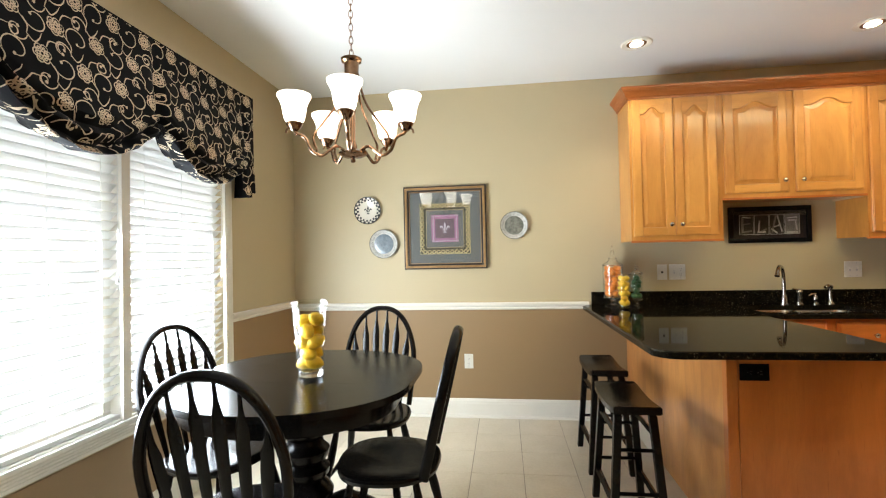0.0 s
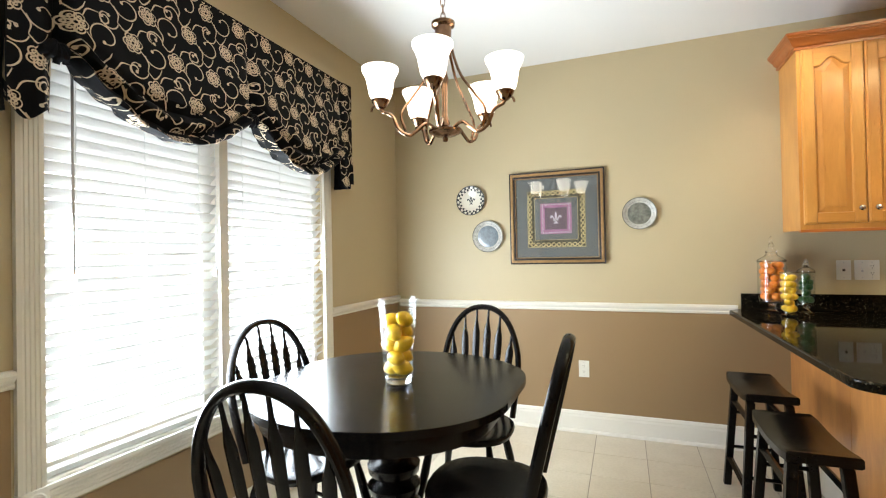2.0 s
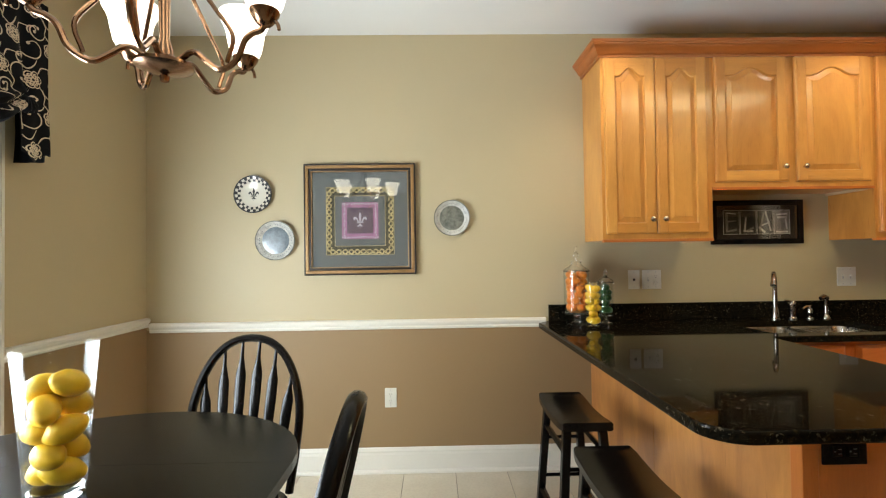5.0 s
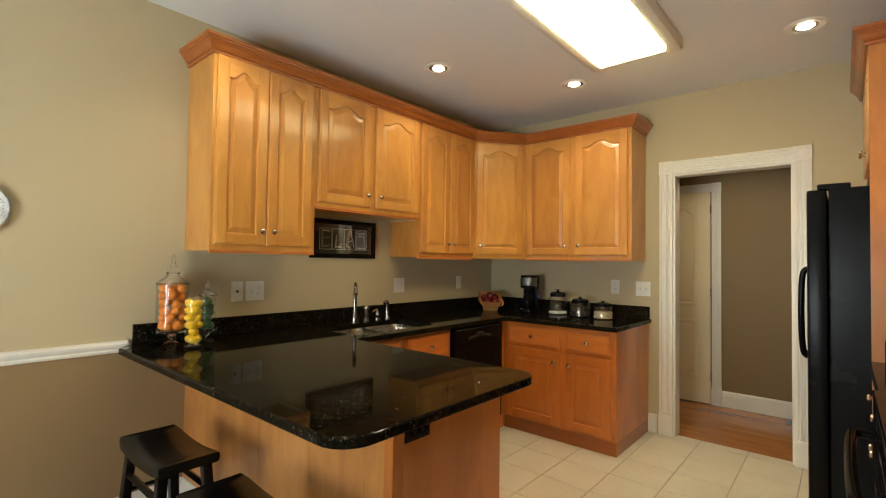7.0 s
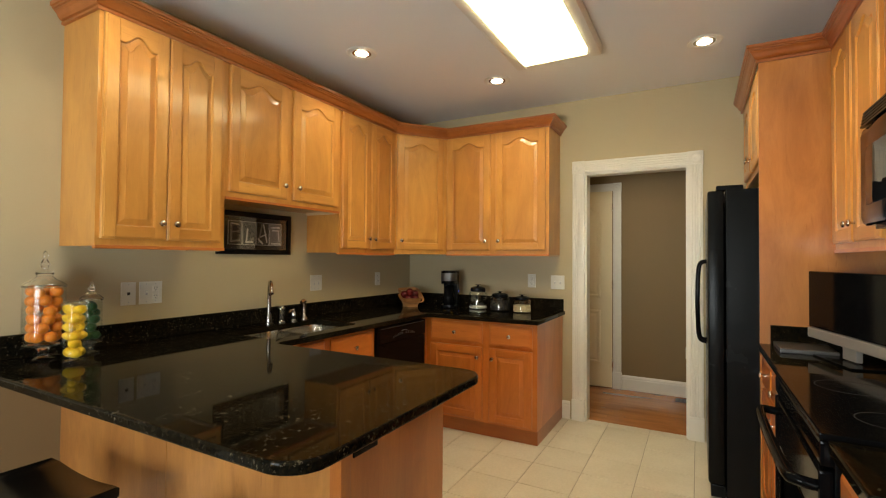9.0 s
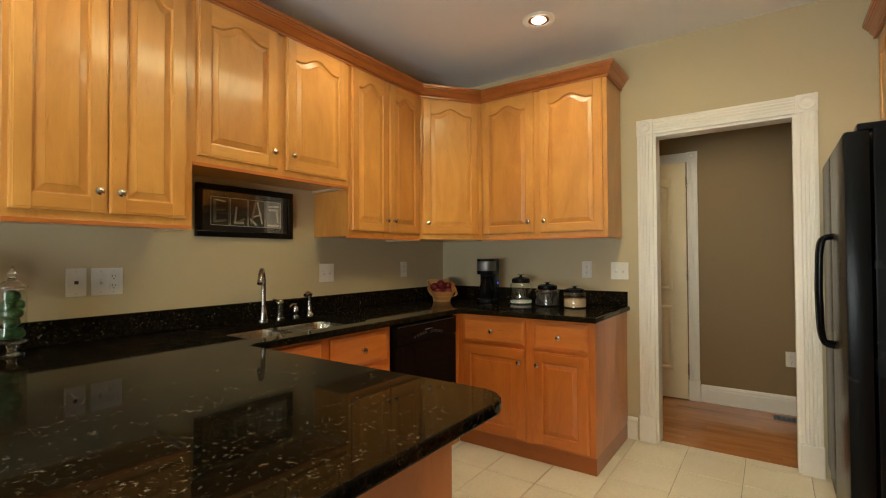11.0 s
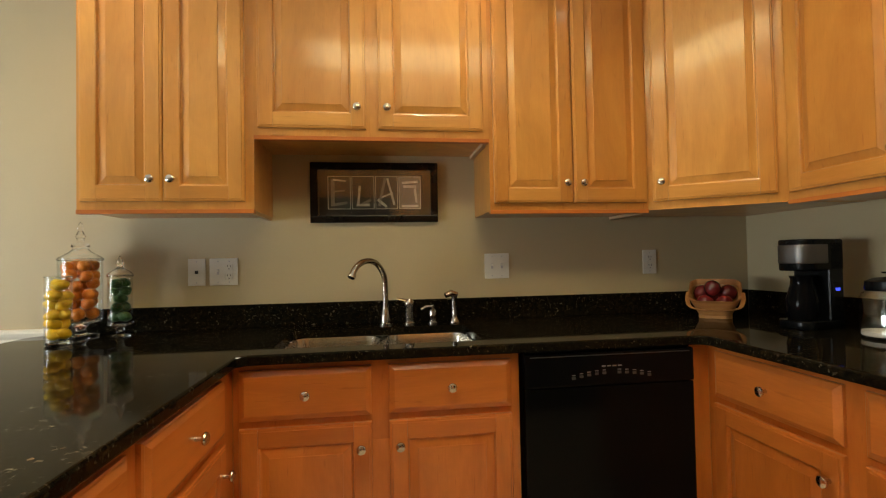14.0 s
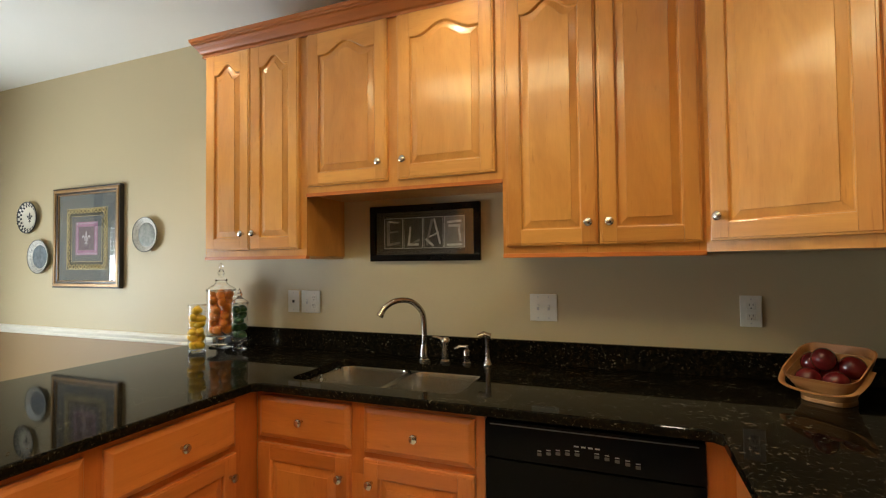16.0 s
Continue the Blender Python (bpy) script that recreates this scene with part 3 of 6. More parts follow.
def upper_cabinet(m, width, z0, z1, doors, label, depth=0.305, arch=0.045, group="wall cabinets"):
    """A wall cabinet with its front at local y = 0; doors: list of (x, width, knob side)."""
    ob = thing("wall_cabinet", label, "cabinet", m, group)
    b = box(0, width, 0, depth, z0, z1)
    part("body", b, MAPLE, ob)
    part("bottom_rail", box(0, width, -0.006, 0.02, z0 - 0.012, z0 + 0.004, 0.002), MAPLE_RED_SHADED_X, ob)
    part("underside_skirt", box(width - 0.020, width - 0.003, 0.03, depth - 0.005, z0 - 0.014, z0 - 0.0005), PALEWOOD, ob, "pale unfinished wood strip")
    for x, w, side in doors:
        add_door(ob, x, z0 + 0.032, w, z1 - z0 - 0.050, arch, side)
    return ob


def base_cabinet(m, width, units, label, depth=0.60, hollow=False, wood_=MAPLE_RED_SHADED):
    """A base cabinet; units: (x, width, knob side, with drawer)."""
    ob = thing("base_cabinet", label, "cabinet", m, "base cabinets")
    if hollow:
        part("body", box(0, width, 0, depth, 0.10, 0.60), MAPLE_RED_SHADED, ob)
        part("face_frame", box(0, width, 0, 0.02, 0.60, 0.858), MAPLE_RED_SHADED, ob)
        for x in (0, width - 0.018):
            part("side", box(x, x + 0.018, 0.02, depth, 0.60, 0.858), MAPLE_RED_SHADED, ob)
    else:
        part("body", box(0, width, 0, depth, 0.10, 0.858), MAPLE_RED_SHADED, ob)
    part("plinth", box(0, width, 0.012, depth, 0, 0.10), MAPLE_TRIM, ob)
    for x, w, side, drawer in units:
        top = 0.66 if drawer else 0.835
        add_door(ob, x, 0.115, w, top - 0.115, 0.0, side, low=False, wood_=MAPLE_RED_SHADED)
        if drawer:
            add_drawer(ob, x, 0.682, w, 0.155, wood_=MAPLE_RED_SHADED_X)
    return ob


CROWN = [(0, 0), (0.013, 0), (0.014, 0.010), (0.008, 0.012), (0.008, 0.016), (0.018, 0.020), (0.026, 0.030), (0.033, 0.044), (0.042, 0.053), (0.042, 0.057), (0.049, 0.059), (0.050, 0.066), (0.056, 0.069), (0.058, 0.084), (0, 0.084)]


def crown_path(name, pts, z, m, label):
    """A mitred crown moulding along plan points; it stands out to the right of the way."""
    b = bmesh.new()
    p = [Vector(q) for q in pts]
    rings = []
    for i, q in enumerate(p):
        dirs = []
        if i > 0:
            dirs.append((q - p[i - 1]).normalized())
        if i < len(p) - 1:
            dirs.append((p[i + 1] - q).normalized())
        ns = [Vector((v.y, -v.x)) for v in dirs]
        n = sum(ns, Vector((0, 0))).normalized()
        n = n / n.dot(ns[0])
        rings.append([b.verts.new((q.x + n.x * u, q.y + n.y * u, z + w)) for u, w in CROWN])
    k = len(CROWN)
    for a, c in zip(rings, rings[1:]):
        for i in range(k):
            b.faces.new((a[i], a[(i + 1) % k], c[(i + 1) % k], c[i]))
    b.faces.new(rings[0][::-1])
    b.faces.new(rings[-1])
    bmesh.ops.recalc_face_normals(b, faces=b.faces[:])
    return solid(name, b, m, label, "moulding")


# ---- kitchen cabinets ----
UF, UT, UB = 4.485, 2.385, 1.366  # upper fronts, top, bottom
FR = 4.17  # fronts of the uppers on the doorway wall
WOODLABEL = "honey maple wall cabinet with arched raised-panel doors"
upper_cabinet(facing("south", 1.58, UF), 0.61, UB, UT, [(0.016, 0.278, "r"), (0.297, 0.282, "l")], WOODLABEL + ", tall pair")
upper_cabinet(facing("south", 2.19, UF), 0.907, 1.645, UT, [(0.016, 0.403, "r"), (0.467, 0.415, "l")], "short " + WOODLABEL + " above the sink")
upper_cabinet(facing("south", 3.097, UF), 0.683, UB - 0.008, UT, [(0.016, 0.330, "r"), (0.350, 0.322, "l")], WOODLABEL + ", tall pair")
D0, D1 = Vector((3.78, UF)), Vector((FR, 4.20))
dl = (D1 - D0).length
corner = thing("corner_cabinet", "diagonal corner wall cabinet in honey maple, one arched door", "cabinet", pose(D0.x, D0.y, 0, 0, 0, math.degrees(math.atan2(D1.y - D0.y, D1.x - D0.x))), "wall cabinets")
inv = corner.matrix_basis.inverted()
plan = [inv @ Vector((x, y, 0)) for x, y in ((3.78, UF), (3.78, YB), (XR, YB), (XR, 4.20), (FR, 4.20))]
part("body", slab([(v.x, v.y) for v in plan], UB - 0.008, UT), MAPLE, corner)
add_door(corner, 0.022, UB + 0.026, dl - 0.056, UT - UB - 0.052, 0.045, "l")
upper_cabinet(facing("west", FR, 4.20), 0.915, UB - 0.006, UT, [(0.014, 0.405, "r"), (0.469, 0.420, "l")], WOODLABEL + ", wide pair", depth=0.325)
crown_path("crown_moulding", [(1.58, YB), (1.58, UF), (3.78, UF), (FR, 4.20), (FR, 3.285), (XR, 3.285)], UT - 0.016, MAPLE_TRIM, "maple crown moulding along the wall cabinets")

BF = 4.17
base_cabinet(facing("south", 2.20, BF), 0.905, [(0.02, 0.40, "r", True), (0.475, 0.40, "l", True)], "honey maple sink base cabinet with drawers and doors", hollow=True)
solid("corner_filler", box(3.72, 3.795, BF, YB, 0, 0.858), MAPLE_RED_SHADED, "maple corner filler panel beside the dishwasher", "panel")
base_cabinet(facing("west", 3.795, 4.169), 0.910, [(0.044, 0.446, "r", True), (0.545, 0.330, "l", True)], "honey maple base cabinet with two drawers and two doors", depth=0.70)
pen = base_cabinet(facing("east", 2.20, 3.165), 1.003, [(0.03, 0.35, "l", True), (0.43, 0.455, "r", True)], "honey maple peninsula base cabinet with drawers and doors", depth=0.57)
panel = thing("peninsula_panelling", "figured maple panels on the back and end of the peninsula", "panel")
part("back_panel", box(1.60, 1.628, 3.19, 3.98, 0, 0.858), MAPLE_PANEL, panel)
part("back_panel", box(1.60, 1.628, 3.983, YB - 0.004, 0, 0.858), MAPLE_PANEL, panel)
part("corner_post", box(1.596, 1.640, 3.145, 3.188, 0, 0.858, 0.003), MAPLE_RED_SHADED, panel)
part("end_panel", box(1.642, 2.20, 3.147, 3.163, 0, 0.858), MAPLE_RED_SHADED, panel)
trim("baseboard_peninsula", BASE, (1.60, 4.05, 0), (1.60, YB - 0.02, 0), (-1, 0, 0), LABEL_BASE)

# ---- granite ----
ZT, ZU = 0.890, 0.858
R = 0.10
top = arc(1.265 + R, 2.974 + R, R, 180, 270) + arc(2.230 - R, 2.974 + R, R, 270, 360) + [(2.230, 4.105), (2.257, 4.125)] + \
    [(3.728, 4.125), (3.748, 4.105), (3.748, 3.238), (XR, 3.238), (XR, YB), (1.34, YB), (1.265, YB - 0.09)]
ct = slab(top, ZU, ZT, 0.007)
counter = solid("granite_countertop", ct, GRANITE, "polished black granite countertop with brown flecks and rounded corners", "countertop")
S0, S1, SM, SY0, SY1 = 2.305, 3.00, 2.66, 4.215, 4.615
# the sink cut-out, taken through the slab
cut = new("cutter", bpy.data.meshes.new("cutter"))
cb = slab(arc(S0 + 0.05, SY0 + 0.05, 0.05, 180, 270, 5) + arc(S1 - 0.05, SY0 + 0.05, 0.05, 270, 360, 5) + arc(S1 - 0.05, SY1 - 0.05, 0.05, 0, 90, 5) + arc(S0 + 0.05, SY1 - 0.05, 0.05, 90, 180, 5), 0.8, 1.0)
cb.to_mesh(cut.data)
cb.free()
mod = counter.modifiers.new("sink_opening", "BOOLEAN")
mod.operation, mod.object, mod.solver = "DIFFERENCE", cut, "EXACT"
bpy.context.view_layer.update()
cutmesh = bpy.data.meshes.new_from_object(counter.evaluated_get(bpy.context.evaluated_depsgraph_get()))
counter.modifiers.clear()
counter.data = cutmesh
bpy.data.objects.remove(cut)
bs = box(1.345, XR - 0.02, YB - 0.02, YB, ZT, 0.988, 0.002)
solid("backsplash_north", bs, GRANITE, "low polished black granite backsplash", "backsplash")
solid("backsplash_east", box(XR - 0.02, XR, 3.25, YB - 0.021, ZT, 0.988, 0.002), GRANITE, "low polished black granite backsplash", "backsplash")


# ---- sink and taps ----
def basin(x0, x1):
    b = bmesh.new()
    rings = []
    for d, z in ((-0.012, ZU - 0.001), (0.0, ZU - 0.001), (0.004, ZU - 0.02), (0.012, ZU - 0.16), (0.045, ZU - 0.19)):
        r = 0.055
        o = arc(x0 + d + r, SY0 + d + r, r, 180, 270, 5) + arc(x1 - d - r, SY0 + d + r, r, 270, 360, 5) + \
            arc(x1 - d - r, SY1 - d - r, r, 0, 90, 5) + arc(x0 + d + r, SY1 - d - r, r, 90, 180, 5)
        rings.append([b.verts.new((x, y, z)) for x, y in o])
    n = len(rings[0])
    for a, c in zip(rings, rings[1:]):
        for i in range(n):
            b.faces.new((a[i], a[(i + 1) % n], c[(i + 1) % n], c[i]))
    b.faces.new(rings[-1])
    lathe([(0.04, 0), (0.04, 0.003), (0.03, 0.004), (0.028, 0.001), (0, 0.001)], 18, b, pose((x0 + x1) / 2, (SY0 + SY1) / 2, ZU - 0.19))
    return b


sink = thing("sink", "undermounted stainless steel double bowl sink", "sink")
part("bowl", basin(S0 + 0.004, SM - 0.012), SINKSTEEL, sink, "", True)
part("bowl", basin(SM + 0.012, S1 - 0.004), SINKSTEEL, sink, "", True)
fx, fy = 2.675, 4.69
faucet = thing("faucet", "brushed nickel gooseneck kitchen faucet", "faucet", pose(fx, fy, ZT, 0, 0, 52))
part("base", lathe([(0.027, 0), (0.027, 0.006), (0.021, 0.010), (0.019, 0.05), (0.016, 0.06), (0.014, 0.075)], 20), TAPMETAL, faucet, "", True)
neck = smooth_path([(0, 0, 0.06), (0, 0, 0.16), (-0.012, 0, 0.22), (-0.065, 0, 0.268), (-0.135, 0, 0.275), (-0.19, 0, 0.25), (-0.218, 0, 0.212)], 6)
part("spout", tube(neck, [0.0125] * (len(neck) - 5) + [0.0125, 0.0125, 0.014, 0.0155, 0.0155], 12), TAPMETAL, faucet, "", True)
hand = thing("faucet_lever", "brushed nickel faucet lever handle", "faucet", pose(2.777, 4.69, ZT))
part("base", lathe([(0.024, 0), (0.024, 0.006), (0.018, 0.012), (0.018, 0.075), (0.021, 0.082), (0.020, 0.098), (0.012, 0.108), (0, 0.110)], 18), TAPMETAL, hand, "", True)
part("lever", tube([(0.0, 0, 0.095), (-0.03, -0.01, 0.108), (-0.055, -0.018, 0.112)], [0.008, 0.006, 0.005], 8), TAPMETAL, hand, "", True)
soap = thing("soap_dispenser", "brushed nickel soap pump", "soap dispenser", pose(2.879, 4.685, ZT))
part("base", lathe([(0.020, 0), (0.020, 0.006), (0.014, 0.010), (0.013, 0.03), (0.017, 0.036), (0.015, 0.055), (0.008, 0.062), (0.008, 0.078), (0, 0.080)], 16), TAPMETAL, soap, "", True)
part("nozzle", tube([(0, 0, 0.072), (-0.03, -0.008, 0.074), (-0.052, -0.014, 0.062)], 0.006, 8), TAPMETAL, soap, "", True)
spray = thing("side_sprayer", "brushed nickel side sprayer", "sprayer", pose(2.974, 4.682, ZT))
part("base", lathe([(0.022, 0), (0.022, 0.008), (0.015, 0.018), (0.012, 0.03), (0.0115, 0.10), (0.014, 0.115)], 16), TAPMETAL, spray, "", True)
part("head", tube([(0.012, 0.004, 0.122), (-0.015, -0.005, 0.130), (-0.04, -0.012, 0.120)], [0.013, 0.015, 0.012], 10), TAPMETAL, spray, "", True)

# ---- dishwasher ----
dw = thing("dishwasher", "black built-in dishwasher with a button panel", "dishwasher", facing("south", 3.112, 4.15))
part("body", box(0.003, 0.603, 0.01, 0.58, 0.10, 0.853), BLACKMATT, dw)
part("door_panel", box(0.003, 0.603, -0.012, 0.01, 0.12, 0.735, 0.004), BLACKGLOSS, dw)
cp = part("control_panel", box(0.003, 0.603, -0.016, 0.01, 0.738, 0.850, 0.006), BLACKGLOSS, dw)
part("top_strip", box(0.02, 0.586, -0.019, -0.014, 0.838, 0.841, 0.001), BAND, cp)
for k in range(11):
    if k == 5:
        continue
    u = (k - 5) / 5
    bx, bz = 0.303 + u * 0.134, 0.766 + 0.014 * (1 - u * u)
    part("button", box(bx - 0.0065, bx + 0.0065, -0.0185, -0.0155, bz - 0.0045, bz + 0.0045, 0.001), BAND, cp)
    part("button_mark", box(bx - 0.006, bx + 0.006, -0.0175, -0.0155, bz + 0.0085, bz + 0.0105), GREYMETAL, cp)
for k in range(4):
    part("button_mark", box(0.268 + 0.019 * k, 0.281 + 0.019 * k, -0.0175, -0.0155, 0.800, 0.804), GREYMETAL, cp)
part("kick_plate", box(0.003, 0.603, 0.05, 0.07, 0.0, 0.10), BLACKMATT, dw)


# ---- floors ----
def pieces(name, parent, material, spots, bm):
    """Separate pieces that share one mesh, each at its place."""
    me = bpy.data.meshes.new(name)
    bm.normal_update()
    bm.to_mesh(me)
    bm.free()
    me.materials.append(material)
    for x, y in spots:
        ob = new(name, me)
        ob.location = (x, y, 0)
        ob.parent = parent


def floor_tiles():
    p, x0, y0 = 0.308, 0.457, 2.590
    floor = structure("floor", box(XL - T, XR + T, YS - T, YB + T, -0.1, -0.004), GROUT, "cream ceramic floor tiles with beige grout", "floor")
    spots, rest = [], bmesh.new()
    for i in range(-6, 15):
        for j in range(-17, 9):
            x, y = x0 + p * i, y0 + p * j
            a, b_, c, d_ = max(x + 0.002, XL), min(x + p - 0.002, XR + 0.06), max(y + 0.002, YS), min(y + p - 0.002, YB)
            if b_ - a < 0.02 or d_ - c < 0.02:
                continue
            if b_ - a > 0.303 and d_ - c > 0.303 and y > 1.3:
                spots.append((x, y))
            else:
                box(a, b_, c, d_, -0.012, 0.0, bm=rest)
    t = bmesh.new()
    lo, hi = 0.002, p - 0.002
    rings = [[t.verts.new((u, v, z)) for u, v in ((lo + e, lo + e), (hi - e, lo + e), (hi - e, hi - e), (lo + e, hi - e))] for e, z in ((0, -0.012), (0, -0.0015), (0.0015, 0.0))]
    for a, b_ in zip(rings, rings[1:]):
        for k in range(4):
            t.faces.new((a[k], a[(k + 1) % 4], b_[(k + 1) % 4], b_[k]))
    t.faces.new(rings[-1])
    pieces("tile", floor, TILE, spots, t)
    r = part("border_tile", rest, TILE, floor)
    r["kind"] = "stuff"


def hall_floor():
    floor = structure("hall_floor", box(XR + T, 5.7, 0.8, YB + T, -0.1, -0.003), DARKFRAME, "glossy oak strip floor in the hall", "floor")
    spots = []
    for i in range(19):
        x = XR + 0.062 + i * 0.060
        off = random.uniform(0, 0.8)
        for j in range(6):
            y = 0.2 + off + j * 0.8
            if y > 0.75 and y + 0.8 < YB:
                spots.append((x, y))
    pieces("floor_strip", floor, OAK, spots, box(0.0006, 0.0594, 0.0006, 0.7994, -0.003, 0.001))


# ---- window ----
def window():
    frame_ob = casing("window_frame_1", WY0, WY1, WZ1, facing("east", XL, 0), "white fluted window casing with corner blocks", WZ0, True)
    return frame_ob


def window_unit():
    ob = thing("window_1", "white double window unit behind lowered blinds", "window", kind="structure")
    xm = XL - 0.075
    ym = 3.0
    for a, b_ in ((WY0, ym - 0.025), (ym + 0.025, WY1)):
        for y in (a, b_ - 0.04):
            part("stile", box(xm - 0.02, xm + 0.02, y, y + 0.04, WZ0 + 0.05, WZ1 - 0.04), WHITE, ob)
        for z in (WZ0, WZ1 - 0.045):
            part("rail", box(xm - 0.02, xm + 0.02, a, b_, z, z + 0.045), WHITE, ob)
        p = part("pane", box(xm - 0.003, xm + 0.003, a + 0.04, b_ - 0.04, WZ0 + 0.04, WZ1 - 0.04), PANE, ob)
        p.visible_shadow = False
    part("mullion", box(XL - 0.10, XL + 0.012, ym - 0.025, ym + 0.025, WZ0, WZ1, 0.003), WHITE, ob)
    part("sill", box(XL - 0.12, XL + 0.006, WY0, WY1, WZ0 - 0.02, WZ0 + 0.012, 0.004), WHITE, ob)


def blind(y0, y1, wand_y):
    ob = thing("window_blind", "white horizontal slat blind, lowered with slats open", "blind", group="window blinds")
    x = XL - 0.024
    part("headrail", box(x - 0.024, x + 0.022, y0, y1, WZ1 - 0.05, WZ1 - 0.002, 0.002), SLAT, ob)
    w = 0.025
    pitch = 0.0435
    n = int((WZ1 - 0.07 - WZ0 - 0.05) / pitch)
    b = bmesh.new()
    rows = []
    for k in range(5):
        u = -1 + 2 * k / 4
        rows.append((u * w * math.cos(radians(40)), u * w * math.sin(radians(40)) + 0.002 * (1 - u * u)))
    vs = [[b.verts.new((px, y, pz + dz)) for px, pz in rows] for y in (y0 + 0.004, y1 - 0.004) for dz in (0, 0.0028)]
    for k in range(4):
        b.faces.new((vs[0][k], vs[0][k + 1], vs[2][k + 1], vs[2][k]))
        b.faces.new((vs[1][k], vs[3][k], vs[3][k + 1], vs[1][k + 1]))
        for e in (0, 2):
            b.faces.new((vs[e][k], vs[e + 1][k], vs[e + 1][k + 1], vs[e][k + 1]))
    for k in (0, 4):
        b.faces.new((vs[0][k], vs[2][k], vs[3][k], vs[1][k]))
    bmesh.ops.recalc_face_normals(b, faces=b.faces[:])
    me = bpy.data.meshes.new("slat")
    b.to_mesh(me)
    b.free()
    me.materials.append(SLAT)
    for i in range(n):
        s = new("slat", me)
        s.parent = ob
        s.location = (x, 0, WZ1 - 0.085 - i * pitch)
    part("bottom_rail", box(x - 0.024, x + 0.022, y0 + 0.003, y1 - 0.003, WZ0 + 0.016, WZ0 + 0.034, 0.003), SLAT, ob)
    for y in (y0 + 0.10, (y0 + y1) / 2, y1 - 0.10):
        part("ladder_cord", tube([(x + 0.024, y, WZ0 + 0.03), (x + 0.024, y, WZ1 - 0.05)], 0.0012, 5), SLAT, ob)
    part("lift_cord", tube([(x + 0.034, y1 - 0.022, 1.23), (x + 0.034, y1 - 0.022, WZ1 - 0.05)], 0.0014, 5), SLAT, ob)
    part("cord_tassel", lathe([(0.003, 1.19), (0.007, 1.195), (0.006, 1.225), (0.002, 1.238)], 10, None, pose(x + 0.034, y1 - 0.022, 0)), GREYMETAL, ob, "small grey cord tassel", True)
    if wand_y:
        part("tilt_wand", tube([(x + 0.04, wand_y, 1.23), (x + 0.04, wand_y, WZ1 - 0.06)], 0.0045, 8), GREYMETAL, ob, "clear grey tilt wand")


def outdoors():
    solid("backdrop", box(-6.05, -6.0, -12, 18, -3, 9), DAYLIGHT, "bright hazy daylight outside the window", "backdrop", "structure")


# ---- ceiling lights ----
def can_light(x, y, power=CAN_POWER):
    ob = thing("recessed_light", "lit round recessed ceiling light with white trim ring", "ceiling light", pose(x, y, ZC), "recessed ceiling lights")
    part("trim_ring", lathe([(0.062, -0.001), (0.098, -0.001), (0.098, -0.004), (0.092, -0.008), (0.068, -0.006), (0.062, -0.004)], 32, None, None, True), WHITE, ob, "", True)
    part("reflector", lathe([(0.0625, -0.0040), (0.058, -0.0022), (0.048, -0.0014), (0.036, -0.0012), (0, -0.0012)], 28), NICKEL, ob, "satin metal reflector", True)
    part("bulb", lathe([(0.043, -0.0016), (0.043, -0.005), (0.034, -0.011), (0.018, -0.015), (0, -0.016)], 24), CANGLOW, ob, "glowing bulb", True)
    lamp = new("downlight", bpy.data.lights.new("downlight", "SPOT"))
    lamp.data.energy, lamp.data.color, lamp.data.spot_size, lamp.data.spot_blend, lamp.data.shadow_soft_size = power * 4, (1.0, 0.83, 0.62), radians(120), 0.7, 0.06
    lamp.matrix_world = look((x, y, ZC - 0.03), (x, y + 0.001, 0))


def box_light():
    ob = thing("fluorescent_light", "long lit fluorescent ceiling fixture with white acrylic diffuser", "ceiling light", pose(2.835, 3.042, ZC))
    part("diffuser", box(-0.61, 0.61, -0.198, 0.198, -0.085, -0.02, 0.012), BOXGLOW, ob, "glowing white diffuser")
    part("back_plate", box(-0.63, 0.63, -0.21, 0.21, -0.02, 0, 0.004), WHITE, ob)
    for y in (-0.270, 0.205):
        part("side_rail", box(-0.68, 0.68, y, y + 0.065, -0.075, 0, 0.012), WHITE, ob, "cream moulded side rail", True)


